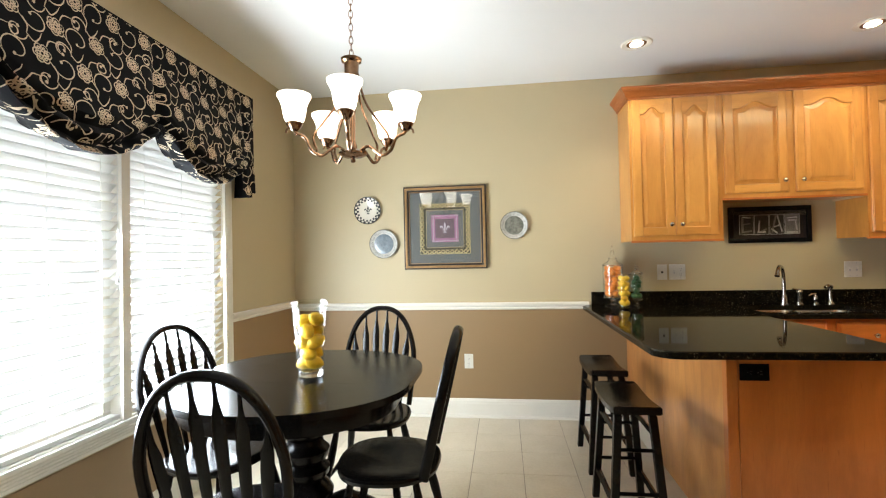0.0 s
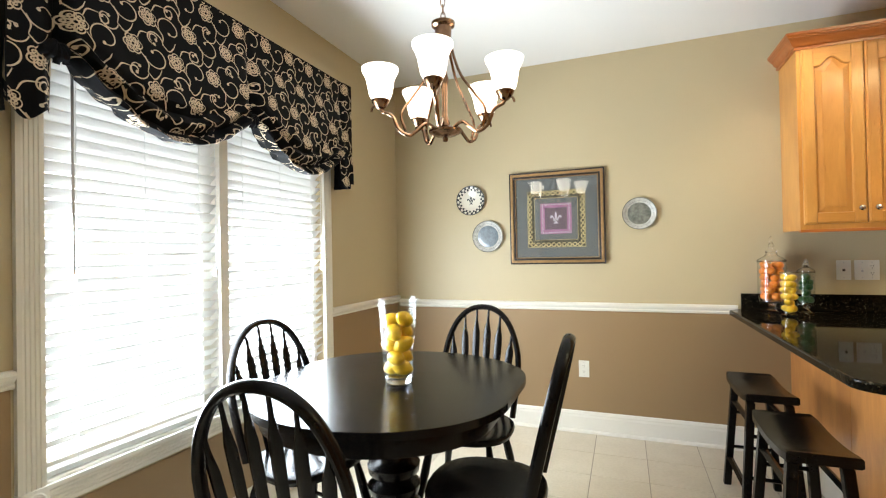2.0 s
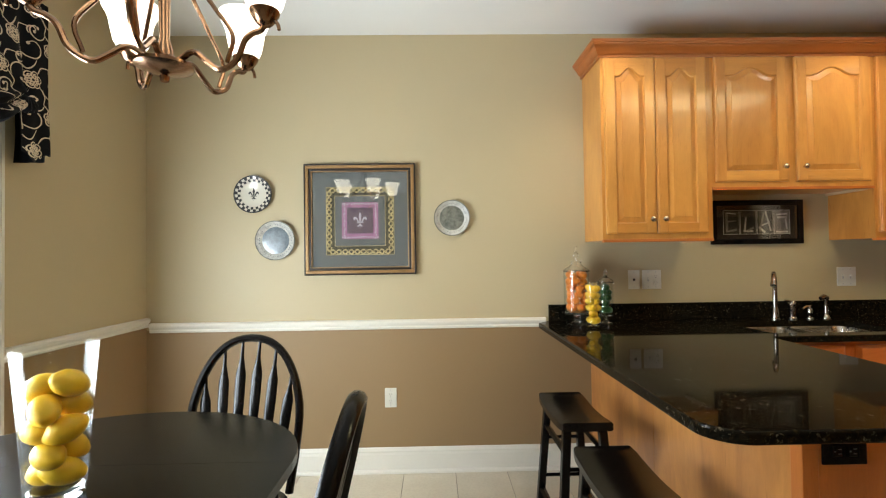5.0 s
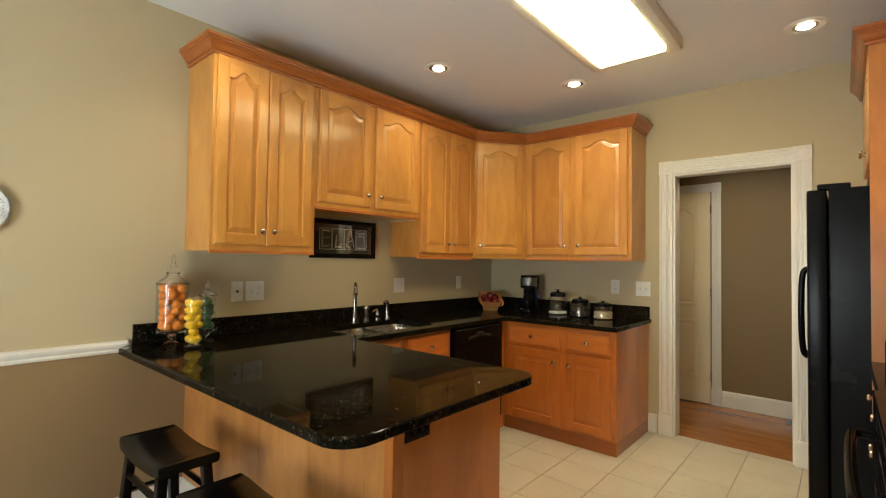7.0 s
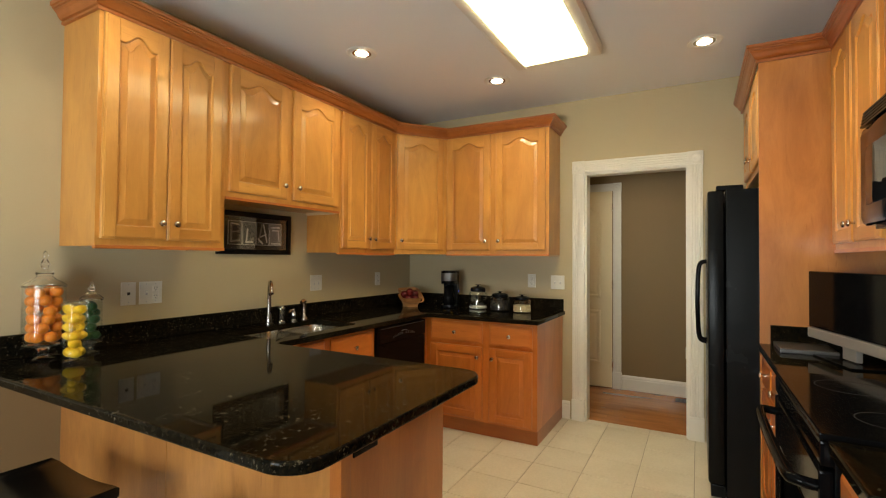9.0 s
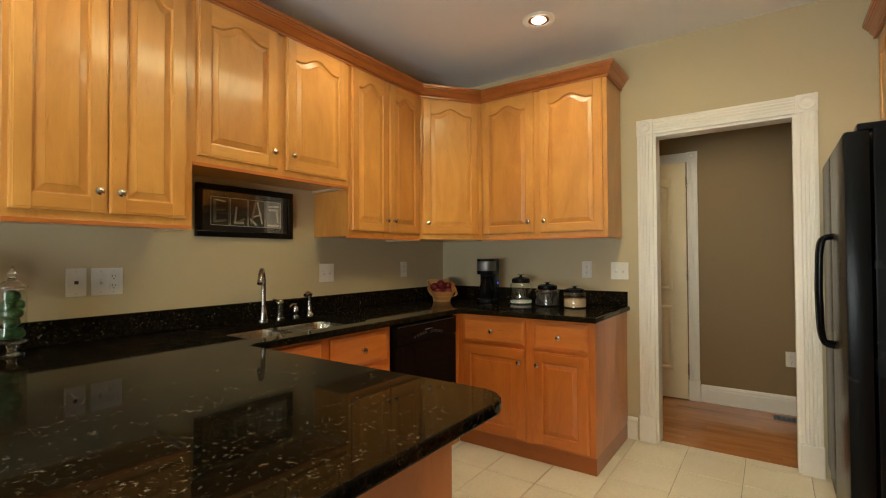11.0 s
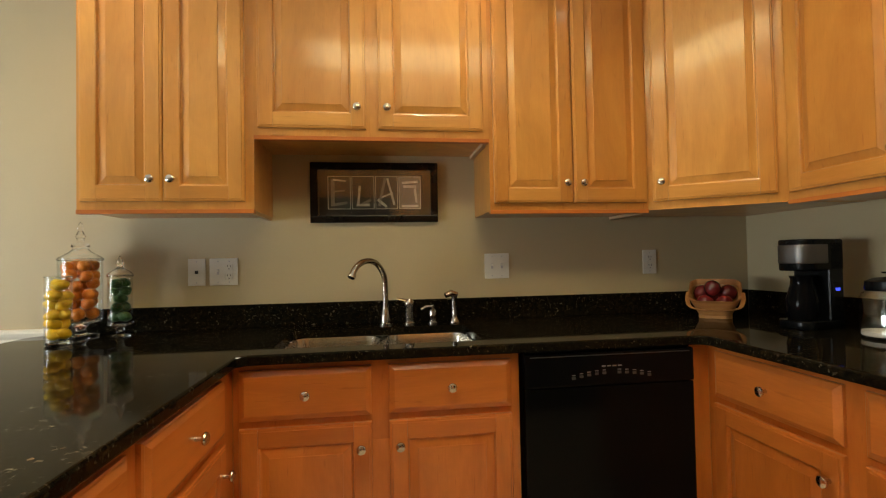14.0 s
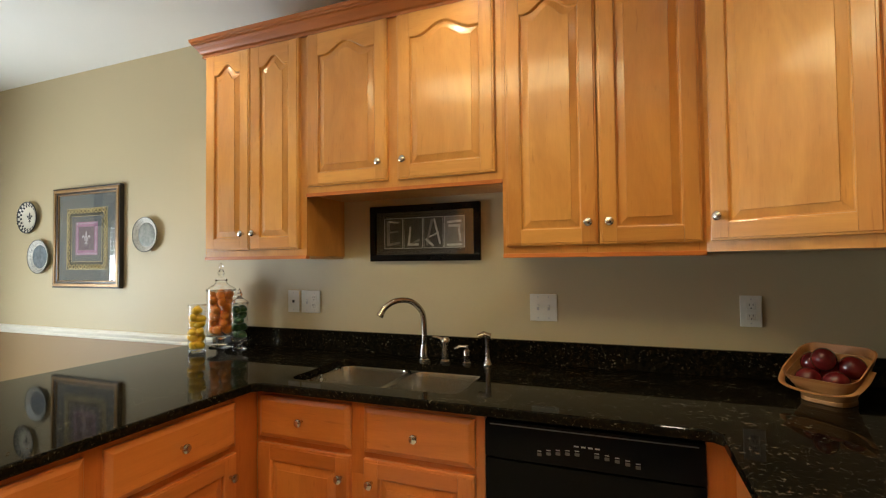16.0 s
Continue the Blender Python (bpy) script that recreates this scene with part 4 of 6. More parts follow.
# ---- dining table ----
def dining_table():
    ob = thing("dining_table", "black painted oval pedestal dining table with one leaf", "table", pose(-0.21, 3.008, 0, 0, 0, 0))
    a, half, z = 0.50, 0.1375, 0.775

    def end(r, a0, a1, side):
        return [(x, side * half + y * 0.82) for x, y in arc(0, 0, r, a0, a1, 24)]

    fore = end(a, 180, 360, -1)
    aft = end(a, 0, 180, 1)

    def top_piece(outline):
        return slab(outline, z - 0.026, z)

    part("tabletop", top_piece(fore), BLACKWOOD, ob, "", True)
    part("table_leaf", top_piece([(-a, -half + 0.0012), (a, -half + 0.0012), (a, half - 0.0012), (-a, half - 0.0012)]), BLACKWOOD, ob, "", True)
    part("tabletop", top_piece(aft), BLACKWOOD, ob, "", True)
    s = a - 0.06
    part("apron", slab(end(s, 180, 360, -1) + end(s, 0, 180, 1), z - 0.10, z - 0.026, 0.006), BLACKWOOD, ob, "", True)
    part("pedestal", lathe([(0.12, 0.09), (0.13, 0.12), (0.13, 0.17), (0.09, 0.19), (0.085, 0.21), (0.115, 0.24), (0.12, 0.27), (0.10, 0.30), (0.075, 0.32), (0.10, 0.345), (0.105, 0.37),
                            (0.075, 0.395), (0.10, 0.42), (0.105, 0.45), (0.08, 0.475), (0.075, 0.5), (0.11, 0.53), (0.12, 0.57), (0.09, 0.61), (0.14, 0.66), (0.14, 0.68)], 28), BLACKWOOD, ob, "", True)
    for k in range(4):
        ang = radians(45 + 90 * k)
        c, s_ = math.cos(ang), math.sin(ang)
        pts = smooth_path([(0.08 * c, 0.08 * s_, 0.15), (0.2 * c, 0.2 * s_, 0.16), (0.32 * c, 0.32 * s_, 0.09), (0.42 * c, 0.42 * s_, 0.035)], 5)
        part("foot", tube(pts, [0.05] * 6 + [0.042] * 5 + [0.035] * (len(pts) - 11), 10), BLACKWOOD, ob, "", True)


# ---- chairs ----
def windsor_chair(m):
    ob = thing("dining_chair", "black arrow-back Windsor dining chair with a hooped back", "chair", m, "chairs round the table")
    zs = 0.455
    rings = []
    b = bmesh.new()
    n = 32
    for r, z in ((0.80, zs - 0.042), (0.97, zs - 0.03), (1.0, zs - 0.014), (0.985, zs - 0.003), (0.93, zs), (0.6, zs - 0.010), (0.25, zs - 0.015)):
        ring = []
        for k in range(n):
            an = 2 * math.pi * k / n
            x, y = math.cos(an), math.sin(an)
            w = 0.222 + 0.012 * y
            ring.append(b.verts.new((w * r * math.copysign(abs(x) ** 0.82, x), 0.21 * r * math.copysign(abs(y) ** 0.82, y), z + (0.010 * max(0, y) * r * (1 - abs(x)) if z > zs - 0.02 else 0))))
        rings.append(ring)
    for a, c in zip(rings, rings[1:]):
        for k in range(n):
            b.faces.new((a[k], a[(k + 1) % n], c[(k + 1) % n], c[k]))
    b.faces.new(rings[0][::-1])
    b.faces.new(rings[-1])
    part("seat", b, BLACKWOOD, ob, "", True)
    lean = 0.24

    def back(x, h):
        return Vector((x, -0.165 - lean * h, zs - 0.01 + h))

    half, rise = 0.205, 0.537
    pts = []
    for k in range(33):
        an = math.pi * k / 32
        h = rise * (math.sin(an) ** 0.62)
        pts.append(back(half * 1.04 * math.copysign(abs(math.cos(an)) ** 0.9, math.cos(an)) * (0.84 + 0.16 * min(1, h / 0.28)), h))
    part("hoop", tube(pts, 0.0150, 10, None, 1.35, (0, 1, lean)), BLACKWOOD, ob, "", True)
    for k in range(6):
        u = (k - 2.5) / 2.5
        xb, xt = u * 0.125, u * 0.163
        htop = rise * (math.sin(math.acos(max(-0.99, min(0.99, abs(xt) / (half * 1.04))))) ** 0.62)
        b = bmesh.new()
        rings = []
        for s, w, d in ((0.0, 0.009, 0.008), (0.10, 0.013, 0.008), (0.35, 0.017, 0.007), (0.62, 0.0200, 0.006), (0.76, 0.0195, 0.006), (0.83, 0.012, 0.007), (0.88, 0.007, 0.0065), (1.0, 0.0055, 0.0055)):
            c = back(xb + (xt - xb) * s, htop * s)
            rings.append([b.verts.new(c + Vector((w * math.cos(2 * math.pi * q / 8), d * math.sin(2 * math.pi * q / 8), 0))) for q in range(8)])
        for a, c in zip(rings, rings[1:]):
            for q in range(8):
                b.faces.new((a[q], a[(q + 1) % 8], c[(q + 1) % 8], c[q]))
        part("spindle", b, BLACKWOOD, ob, "", True)
    feet = []
    for sx in (-1, 1):
        for sy in (-1, 1):
            a, c = Vector((sx * 0.135, sy * 0.125, zs - 0.03)), Vector((sx * 0.205, sy * 0.215, 0))
            pts = [a + (c - a) * (k / 10) for k in range(11)]
            part("leg", tube(pts, [0.013, 0.015, 0.018, 0.020, 0.0205, 0.018, 0.016, 0.020, 0.018, 0.014, 0.0115], 10), BLACKWOOD, ob, "", True)
            feet.append((a, c))
    mids = []
    for i, j in ((0, 1), (2, 3)):
        p = feet[i][0].lerp(feet[i][1], 0.6)
        q = feet[j][0].lerp(feet[j][1], 0.6)
        part("stretcher", tube([p, p.lerp(q, 0.3), p.lerp(q, 0.5), p.lerp(q, 0.7), q], [0.008, 0.011, 0.013, 0.011, 0.008], 8), BLACKWOOD, ob, "", True)
        mids.append(p.lerp(q, 0.5))
    part("stretcher", tube([mids[0], mids[0].lerp(mids[1], 0.5), mids[1]], [0.008, 0.013, 0.008], 8), BLACKWOOD, ob, "", True)
    return ob


def bar_stool(m):
    ob = thing("bar_stool", "black wooden saddle-seat bar stool under the counter overhang", "stool", m, "bar stools")
    b = bmesh.new()
    zs, L, W = 0.605, 0.215, 0.11
    rows = []
    for i in range(13):
        u = -1 + 2 * i / 12
        dip = 0.018 * (u * u)
        end = 1 - 0.06 * max(0, abs(u) - 0.9) / 0.1
        rows.append([b.verts.new((sx * W * k * end, u * L, zs - 0.018 + z + dip)) for sx, z, k in ((-1, -0.036, 0.93), (-1, -0.03, 1), (-1, -0.006, 1), (-1, 0, 0.93), (1, 0, 0.93), (1, -0.006, 1), (1, -0.03, 1), (1, -0.036, 0.93))])
    for a, c in zip(rows, rows[1:]):
        for k in range(8):
            b.faces.new((a[k], a[(k + 1) % 8], c[(k + 1) % 8], c[k]))
    b.faces.new(rows[0][::-1])
    b.faces.new(rows[-1])
    bmesh.ops.recalc_face_normals(b, faces=b.faces[:])
    part("seat", b, BLACKWOOD, ob, "", True)
    legs = {}
    for sx in (-1, 1):
        for sy in (-1, 1):
            a, c = Vector((sx * 0.075, sy * 0.165, zs - 0.05)), Vector((sx * 0.115, sy * 0.205, 0))
            g = bmesh.new()
            rr = [[g.verts.new(p + Vector((dx * 0.017, dy * 0.017, 0))) for dx, dy in ((-1, -1), (1, -1), (1, 1), (-1, 1))] for p in (c, a)]
            for k in range(4):
                g.faces.new((rr[0][k], rr[0][(k + 1) % 4], rr[1][(k + 1) % 4], rr[1][k]))
            g.faces.new(rr[0][::-1])
            g.faces.new(rr[1])
            bmesh.ops.bevel(g, geom=g.edges[:], offset=0.003, segments=1, affect="EDGES")
            part("leg", g, BLACKWOOD, ob)
            legs[sx, sy] = (a, c)

    def bar(k1, k2, s):
        p, q = legs[k1][0].lerp(legs[k1][1], s), legs[k2][0].lerp(legs[k2][1], s)
        part("stretcher", tube([p, q], 0.0155, 4, None, 0.6, (0, 0, 1)), BLACKWOOD, ob)

    bar((-1, -1), (1, -1), 0.28)
    bar((-1, 1), (1, 1), 0.28)
    bar((-1, -1), (1, -1), 0.62)
    bar((-1, 1), (1, 1), 0.62)
    bar((-1, -1), (-1, 1), 0.72)
    bar((1, -1), (1, 1), 0.72)
    bar((-1, -1), (-1, 1), 0.16)
    bar((1, -1), (1, 1), 0.16)
    return ob


# ---- refrigerator side ----
def refrigerator():
    ob = thing("refrigerator", "black textured side-by-side refrigerator beside a maple end panel", "refrigerator", facing("north", 4.46, 2.20))
    part("body", box(0.0, 0.90, 0.075, 0.80, 0.03, 1.715, 0.006), BLACKMATT, ob)
    part("hinge_cover", box(0.81, 0.89, 0.03, 0.16, 1.712, 1.74, 0.008), BLACKMATT, ob)
    for x0, x1, hx in ((0.002, 0.40, 0.365), (0.404, 0.898, 0.44)):
        d_ = part("door", box(x0, x1, -0.012, 0.068, 0.09, 1.712, 0.014), BLACKMATT, ob, "", True)
        pts = smooth_path([(hx, -0.008, 0.80), (hx, -0.052, 0.83), (hx, -0.062, 1.0), (hx, -0.062, 1.12), (hx, -0.052, 1.29), (hx, -0.008, 1.32)], 5)
        part("handle", tube(pts, 0.014, 10), BLACKGLOSS, d_, "curved black handle", True)
    part("toe_grille", box(0.01, 0.89, 0.0, 0.07, 0.02, 0.085, 0.004), BLACKMATT, ob)
    solid("end_panel", box(3.528, 3.548, YK, 1.974, 0, UT + 0.02), MAPLE_PANEL, "tall maple end panel beside the refrigerator", "panel")
    upper_cabinet(facing("north", XR, 1.954), 0.952, 1.84, UT, [(0.03, 0.43, "r"), (0.49, 0.43, "l")], "maple cabinet above the refrigerator", depth=0.62)
    crown_path("crown_moulding", [(XR, 1.974), (3.528, 1.974), (3.528, 1.66), (XK, 1.66)], UT - 0.010, MAPLE_TRIM, "maple crown moulding above refrigerator and range")


def range_side():
    upper_cabinet(facing("north", 3.527, 1.66), 0.745, UB + 0.01, UT, [(0.03, 0.335, "r"), (0.38, 0.335, "l")], WOODLABEL + " beside the microwave", depth=0.33)
    upper_cabinet(facing("north", 2.78, 1.66), 0.76, 1.87, UT, [(0.03, 0.345, "r"), (0.39, 0.345, "l")], "short " + WOODLABEL + " above the microwave", depth=0.33)
    upper_cabinet(facing("north", 2.018, 1.66), 0.30, UB + 0.01, UT, [(0.03, 0.24, "r")], "narrow " + WOODLABEL, depth=0.33)
    base_cabinet(facing("north", 3.527, 1.95), 0.742, [(0.02, 0.34, "r", True), (0.385, 0.34, "l", True)], "honey maple base cabinet beside the range", depth=0.62)
    base_cabinet(facing("north", 2.018, 1.95), 0.30, [(0.03, 0.24, "r", True)], "narrow honey maple base cabinet", depth=0.62)
    solid("range_countertop", slab([(2.785, YK), (3.527, YK), (3.527, 1.985), (2.785, 1.985)], ZU, ZT, 0.006), GRANITE, "polished black granite countertop beside the range", "countertop")
    solid("range_countertop", slab([(XK + 0.01, YK), (2.017, YK), (2.017, 1.985), (XK + 0.01, 1.985)], ZU, ZT, 0.006), GRANITE, "short polished black granite countertop beside the range", "countertop")
    solid("backsplash_range", box(2.785, 3.527, YK, YK + 0.02, ZT, 0.99, 0.002), GRANITE, "low black granite backsplash", "backsplash")
    solid("backsplash_panel_side", box(3.508, 3.527, YK + 0.021, 1.93, ZT, 0.99, 0.002), GRANITE, "low black granite side splash at the end panel", "backsplash")
    st = thing("range", "black glass-top electric range with a tubular door handle", "range", facing("north", 2.78, 1.97))
    part("body", box(0.003, 0.757, 0.0, 0.62, 0.04, 0.885, 0.004), BLACKMATT, st)
    part("cooktop", box(0.0, 0.76, -0.03, 0.62, 0.886, 0.903, 0.005), BLACKGLOSS, st, "black ceramic glass cooktop")
    part("front_rail", box(0.003, 0.757, -0.028, 0.0, 0.82, 0.884, 0.008), BLACKGLOSS, st)
    d_ = part("oven_door", box(0.006, 0.754, -0.03, 0.0, 0.25, 0.81, 0.008), BLACKGLOSS, st)
    part("handle", tube(smooth_path([(0.05, -0.03, 0.755), (0.055, -0.07, 0.76), (0.10, -0.085, 0.76), (0.38, -0.09, 0.76), (0.66, -0.085, 0.76), (0.705, -0.07, 0.76), (0.71, -0.03, 0.755)], 5), 0.015, 10), BLACKGLOSS, d_, "black bar handle", True)
    part("oven_window", box(0.15, 0.61, -0.033, -0.028, 0.40, 0.66, 0.004), PANE, d_)
    part("storage_drawer", box(0.006, 0.754, -0.03, 0.0, 0.05, 0.24, 0.008), BLACKGLOSS, st)
    for x, y, r in ((0.19, 0.16, 0.10), (0.57, 0.16, 0.08), (0.19, 0.44, 0.08), (0.57, 0.44, 0.10)):
        part("burner_ring", lathe([(r - 0.002, 0.9032), (r, 0.9032), (r, 0.9036), (r - 0.002, 0.9036)], 40, None, pose(x, y, 0), True), SLOT, st)
    mw = thing("microwave", "black microwave mounted above the range", "microwave", facing("north", 2.78, 1.70))
    part("body", box(0.002, 0.758, 0.0, 0.36, 1.44, 1.866, 0.004), BLACKMATT, mw)
    part("door", box(0.002, 0.57, -0.045, 0.0, 1.45, 1.80, 0.03), BLACKGLOSS, mw, "", True)
    part("control_panel", box(0.575, 0.758, -0.045, 0.0, 1.45, 1.80, 0.02), BLACKGLOSS, mw, "", True)
    part("window", box(0.09, 0.48, -0.047, -0.043, 1.52, 1.72, 0.001), PANE, mw)
    for k in range(5):
        part("vent_slat", box(0.004, 0.756, -0.04 + 0.002 * k, 0.0, 1.806 + 0.012 * k, 1.814 + 0.012 * k, 0.002), BLACKMATT, mw)
    part("door_handle", tube(smooth_path([(0.545, -0.044, 1.49), (0.55, -0.075, 1.52), (0.55, -0.08, 1.62), (0.55, -0.075, 1.73), (0.545, -0.044, 1.76)], 4), 0.010, 8), BLACKGLOSS, mw, "", True)
    tv = thing("monitor", "black flat screen with a silver lower bezel on a glass foot", "monitor", pose(3.136, 1.694, ZT, 0, 0, 194))
    part("screen", box(-0.32, 0.32, -0.012, 0.03, 0.115, 0.385, 0.006), BLACKGLOSS, tv)
    part("bezel", box(-0.32, 0.32, -0.018, 0.03, 0.065, 0.113, 0.006), GREYMETAL, tv, "silver bezel")
    part("neck", box(-0.05, 0.05, -0.004, 0.02, 0.012, 0.066, 0.004), GREYMETAL, tv)
    part("foot", box(-0.15, 0.15, -0.07, 0.08, 0, 0.008, 0.003), BLACKGLOSS, tv, "dark glass foot")
    solid("slim_disc_player", box(3.27, 3.50, 1.70, 1.92, ZT, ZT + 0.022, 0.004), BAND, "slim silver disc player on the counter", "player")


floor_tiles()
hall_floor()
window()
window_unit()
blind(WY0 + 0.004, 2.974, 2.36)
blind(3.026, WY1 - 0.004, None)
outdoors()
for cx_, cy_ in ((1.57, 4.20), (2.94, 4.17), (3.78, 3.57), (3.78, 2.22)):
    can_light(cx_, cy_)
# unseen downlight, assumed and stronger than the rest, added to brighten the sink fronts
can_light(2.94, 2.20, 8.0)
can_light(4.96, 2.75, 11.0)
box_light()
dining_table()
chair = windsor_chair(pose(-0.165, 2.465, 0, 0, 0, 8))
copy_thing(chair, pose(-0.58, 2.96, 0, 0, 0, -102))
copy_thing(chair, pose(-0.058, 3.49, 0, 0, 0, 180))
copy_thing(chair, pose(0.19, 2.95, 0, 0, 0, 91))
stool = bar_stool(pose(1.27, 4.06, 0))
copy_thing(stool, pose(1.245, 3.40, 0))
refrigerator()
range_side()


# ---- valance ----
def valance():
    ob = thing("valance", "black satin balloon valance with gold scroll embroidery", "valance")
    y0, y1, ztop, xf, xw = 2.12, 3.91, 2.352, -0.955, XL
    pleats = (2.245, 3.045, 3.80)
    low = 1.93

    def bottom(y):
        for a, c in zip(pleats, pleats[1:]):
            if a <= y <= c:
                u = (y - a) / (c - a)
                return low - 0.215 * math.sin(math.pi * u) ** 0.75
        return 1.705 + 0.02 * math.sin(60 * y)

    def point(y, v, lift=0.0):
        """v runs from the top edge (0) to the lower edge (1) and round the billow underneath (to 1.25)."""
        zb = bottom(y)
        near = min(abs(y - p) for p in pleats)
        pull = math.exp(-(near / 0.035) ** 2)
        vv = min(v, 1.0)
        z = ztop + (zb - ztop) * vv
        inside = pleats[0] <= y <= pleats[-1]
        puff = (0.050 * math.sin(math.pi * min(1, max(0, (vv - 0.25) / 0.75)) * 0.6) if inside else 0.012) * (1 - pull)
        fold = 0.012 * math.exp(-((near - 0.03) / 0.02) ** 2) * vv
        wave = 0.010 * math.sin(55 * y + 7 * z) * max(0, vv - 0.6) * (2.0 if inside else 3.0)
        rolls = 0.019 * math.sin((v - 0.70) * 50 + 1.5 * math.sin(9 * y)) * min(1, max(0, (v - 0.72) / 0.12)) * (1 - pull) if inside else 0.0
        x = xf + puff + fold + wave + rolls - 0.016 * pull * vv
        if v > 1.0:
            w = (v - 1.0) / 0.25
            x -= 0.13 * w * (1 - pull) * (1 if inside else 0.3)
            z += 0.075 * math.sin(w * math.pi * 0.5) - 0.028 * math.sin(w * math.pi)
            z += 0.012 * math.sin(70 * y + 9 * w) * w
        return Vector((x + lift, y, z))

    b = bmesh.new()
    ny, nv = 180, 44
    rows = []
    for i in range(ny + 1):
        y = y0 + (y1 - y0) * i / ny
        rows.append([b.verts.new(point(y, 1.25 * j / nv)) for j in range(nv + 1)])
    for a, c in zip(rows, rows[1:]):
        for j in range(nv):
            b.faces.new((a[j], c[j], c[j + 1], a[j + 1]))
    bmesh.ops.recalc_face_normals(b, faces=b.faces[:])
    part("fabric", b, FABRIC, ob, "", True)
    for y, s in ((y0, -1), (y1, 1)):
        g = bmesh.new()
        rws = []
        for i in range(7):
            x = xw + (xf - xw) * i / 6
            rws.append([g.verts.new((x, y - s * 0.004 + s * 0.006 * math.sin(i * 2 + j), ztop + (1.70 - ztop) * j / 10)) for j in range(11)])
        for a, c in zip(rws, rws[1:]):
            for j in range(10):
                g.faces.new((a[j], c[j], c[j + 1], a[j + 1]))
        part("return", g, FABRIC, ob, "", True)
    part("mounting_board", box(xw, xf - 0.004, y0 + 0.006, y1 - 0.006, ztop - 0.02, ztop - 0.002), FABRIC, ob)
    for p in pleats[1:2] + (pleats[0], pleats[2]):
        g = bmesh.new()
        for k in range(5):
            an = -0.9 + 0.45 * k
            tip = Vector((xf + 0.012, p + 0.055 * math.sin(an * 1.2), low - 0.055 + 0.02 * abs(an)))
            tube(smooth_path([Vector((xf + 0.004, p, low + 0.02)), (Vector((xf + 0.03, p, low + 0.01)) + tip) / 2, tip], 4), [0.006] * 2 + [0.016] * 5 + [0.010] * 2, 8, g)
        part("gather", g, FABRIC, ob, "gathered tie of the same fabric", True)

    # embroidery: scrolls and rosettes laid on the cloth
    e = bmesh.new()

    def on(s, d):
        """A place on the cloth: s along the window, d down from the top edge."""
        y = min(y1 - 0.004, max(y0 + 0.004, s))
        zb = bottom(y)
        v = d / (ztop - zb)
        return point(y, v, 0.0025) if 0.01 < v < 1.24 else None

    def ribbon(pts, w):
        if len(pts) < 8:
            pts = [(q.x, q.y) for q in smooth_path([(s_, d_, 0) for s_, d_ in pts], 6)]
        last = None
        for k, (s, d) in enumerate(pts):
            p, q = pts[max(0, k - 1)], pts[min(len(pts) - 1, k + 1)]
            t_ = Vector((q[0] - p[0], q[1] - p[1]))
            if t_.length < 1e-9:
                continue
            t_.normalize()
            ww = 1.0 * w * (0.45 + 0.55 * math.sin(math.pi * min(1, 0.12 + 0.88 * k / (len(pts) - 1))))
            a, c = on(s - t_.y * ww, d + t_.x * ww), on(s + t_.y * ww, d - t_.x * ww)
            if a is None or c is None:
                last = None
                continue
            pair = (e.verts.new(a), e.verts.new(c))
            if last:
                e.faces.new((last[0], last[1], pair[1], pair[0]))
            last = pair

    def spiral(s, d, r, a0, turn, hand):
        pts = []
        for k in range(41):
            u = k / 40
            an = a0 + hand * turn * u
            rr = r * (1 - 0.62 * u ** 1.6)
            pts.append((s + rr * math.cos(an), d + rr * math.sin(an)))
        ribbon(pts, 0.0026)
        loop(pts[-1][0], pts[-1][1], 0.0035, 0.0034, 8)

    def loop(s, d, r, w, n=12):
        ribbon([(s + r * math.cos(2 * math.pi * q / n), d + r * math.sin(2 * math.pi * q / n)) for q in range(n + 1)], w)

    def flower(s, d, r, spin):
        for k in range(6):
            an = 2 * math.pi * k / 6 + spin
            loop(s + 0.60 * r * math.cos(an), d + 0.60 * r * math.sin(an), 0.40 * r, 0.0026)
            loop(s + 0.60 * r * math.cos(an), d + 0.60 * r * math.sin(an), 0.12 * r, 0.0026, 8)
        loop(s, d, 0.24 * r, 0.0030, 10)

    rng = random.Random(5)
    sx, sd = 0.172, 0.142
    for i in range(-1, 14):
        for j in range(-1, 7):
            s = y0 + (i + 0.5 * (j % 2)) * sx + rng.uniform(-0.008, 0.008)
            d = 0.045 + j * sd + rng.uniform(-0.006, 0.006)
            flower(s, d, 0.035, rng.uniform(0, 1))
            h = 1 if (i + j) % 2 else -1
            spiral(s + 0.086, d + 0.014, 0.047, math.pi * 0.9, 5.2, h)
            spiral(s + 0.012, d + 0.086, 0.036, 0.2, 4.9, -h)
            spiral(s + 0.088, d - 0.056, 0.020, 2.2, 4.6, -h)
            ribbon([(s + 0.028, d + 0.020), (s + 0.052, d + 0.052), (s + 0.046, d + 0.086)], 0.0026)
            ribbon([(s + 0.020, d - 0.032), (s + 0.036, d - 0.060), (s + 0.072, d - 0.066)], 0.0026)
            ribbon([(s + 0.046, d + 0.086), (s + 0.070, d + 0.105), (s + 0.092, d + 0.085), (s + 0.104, d + 0.060)], 0.0026)
    part("embroidery", e, THREAD, ob, "gold scrolls and rosettes")


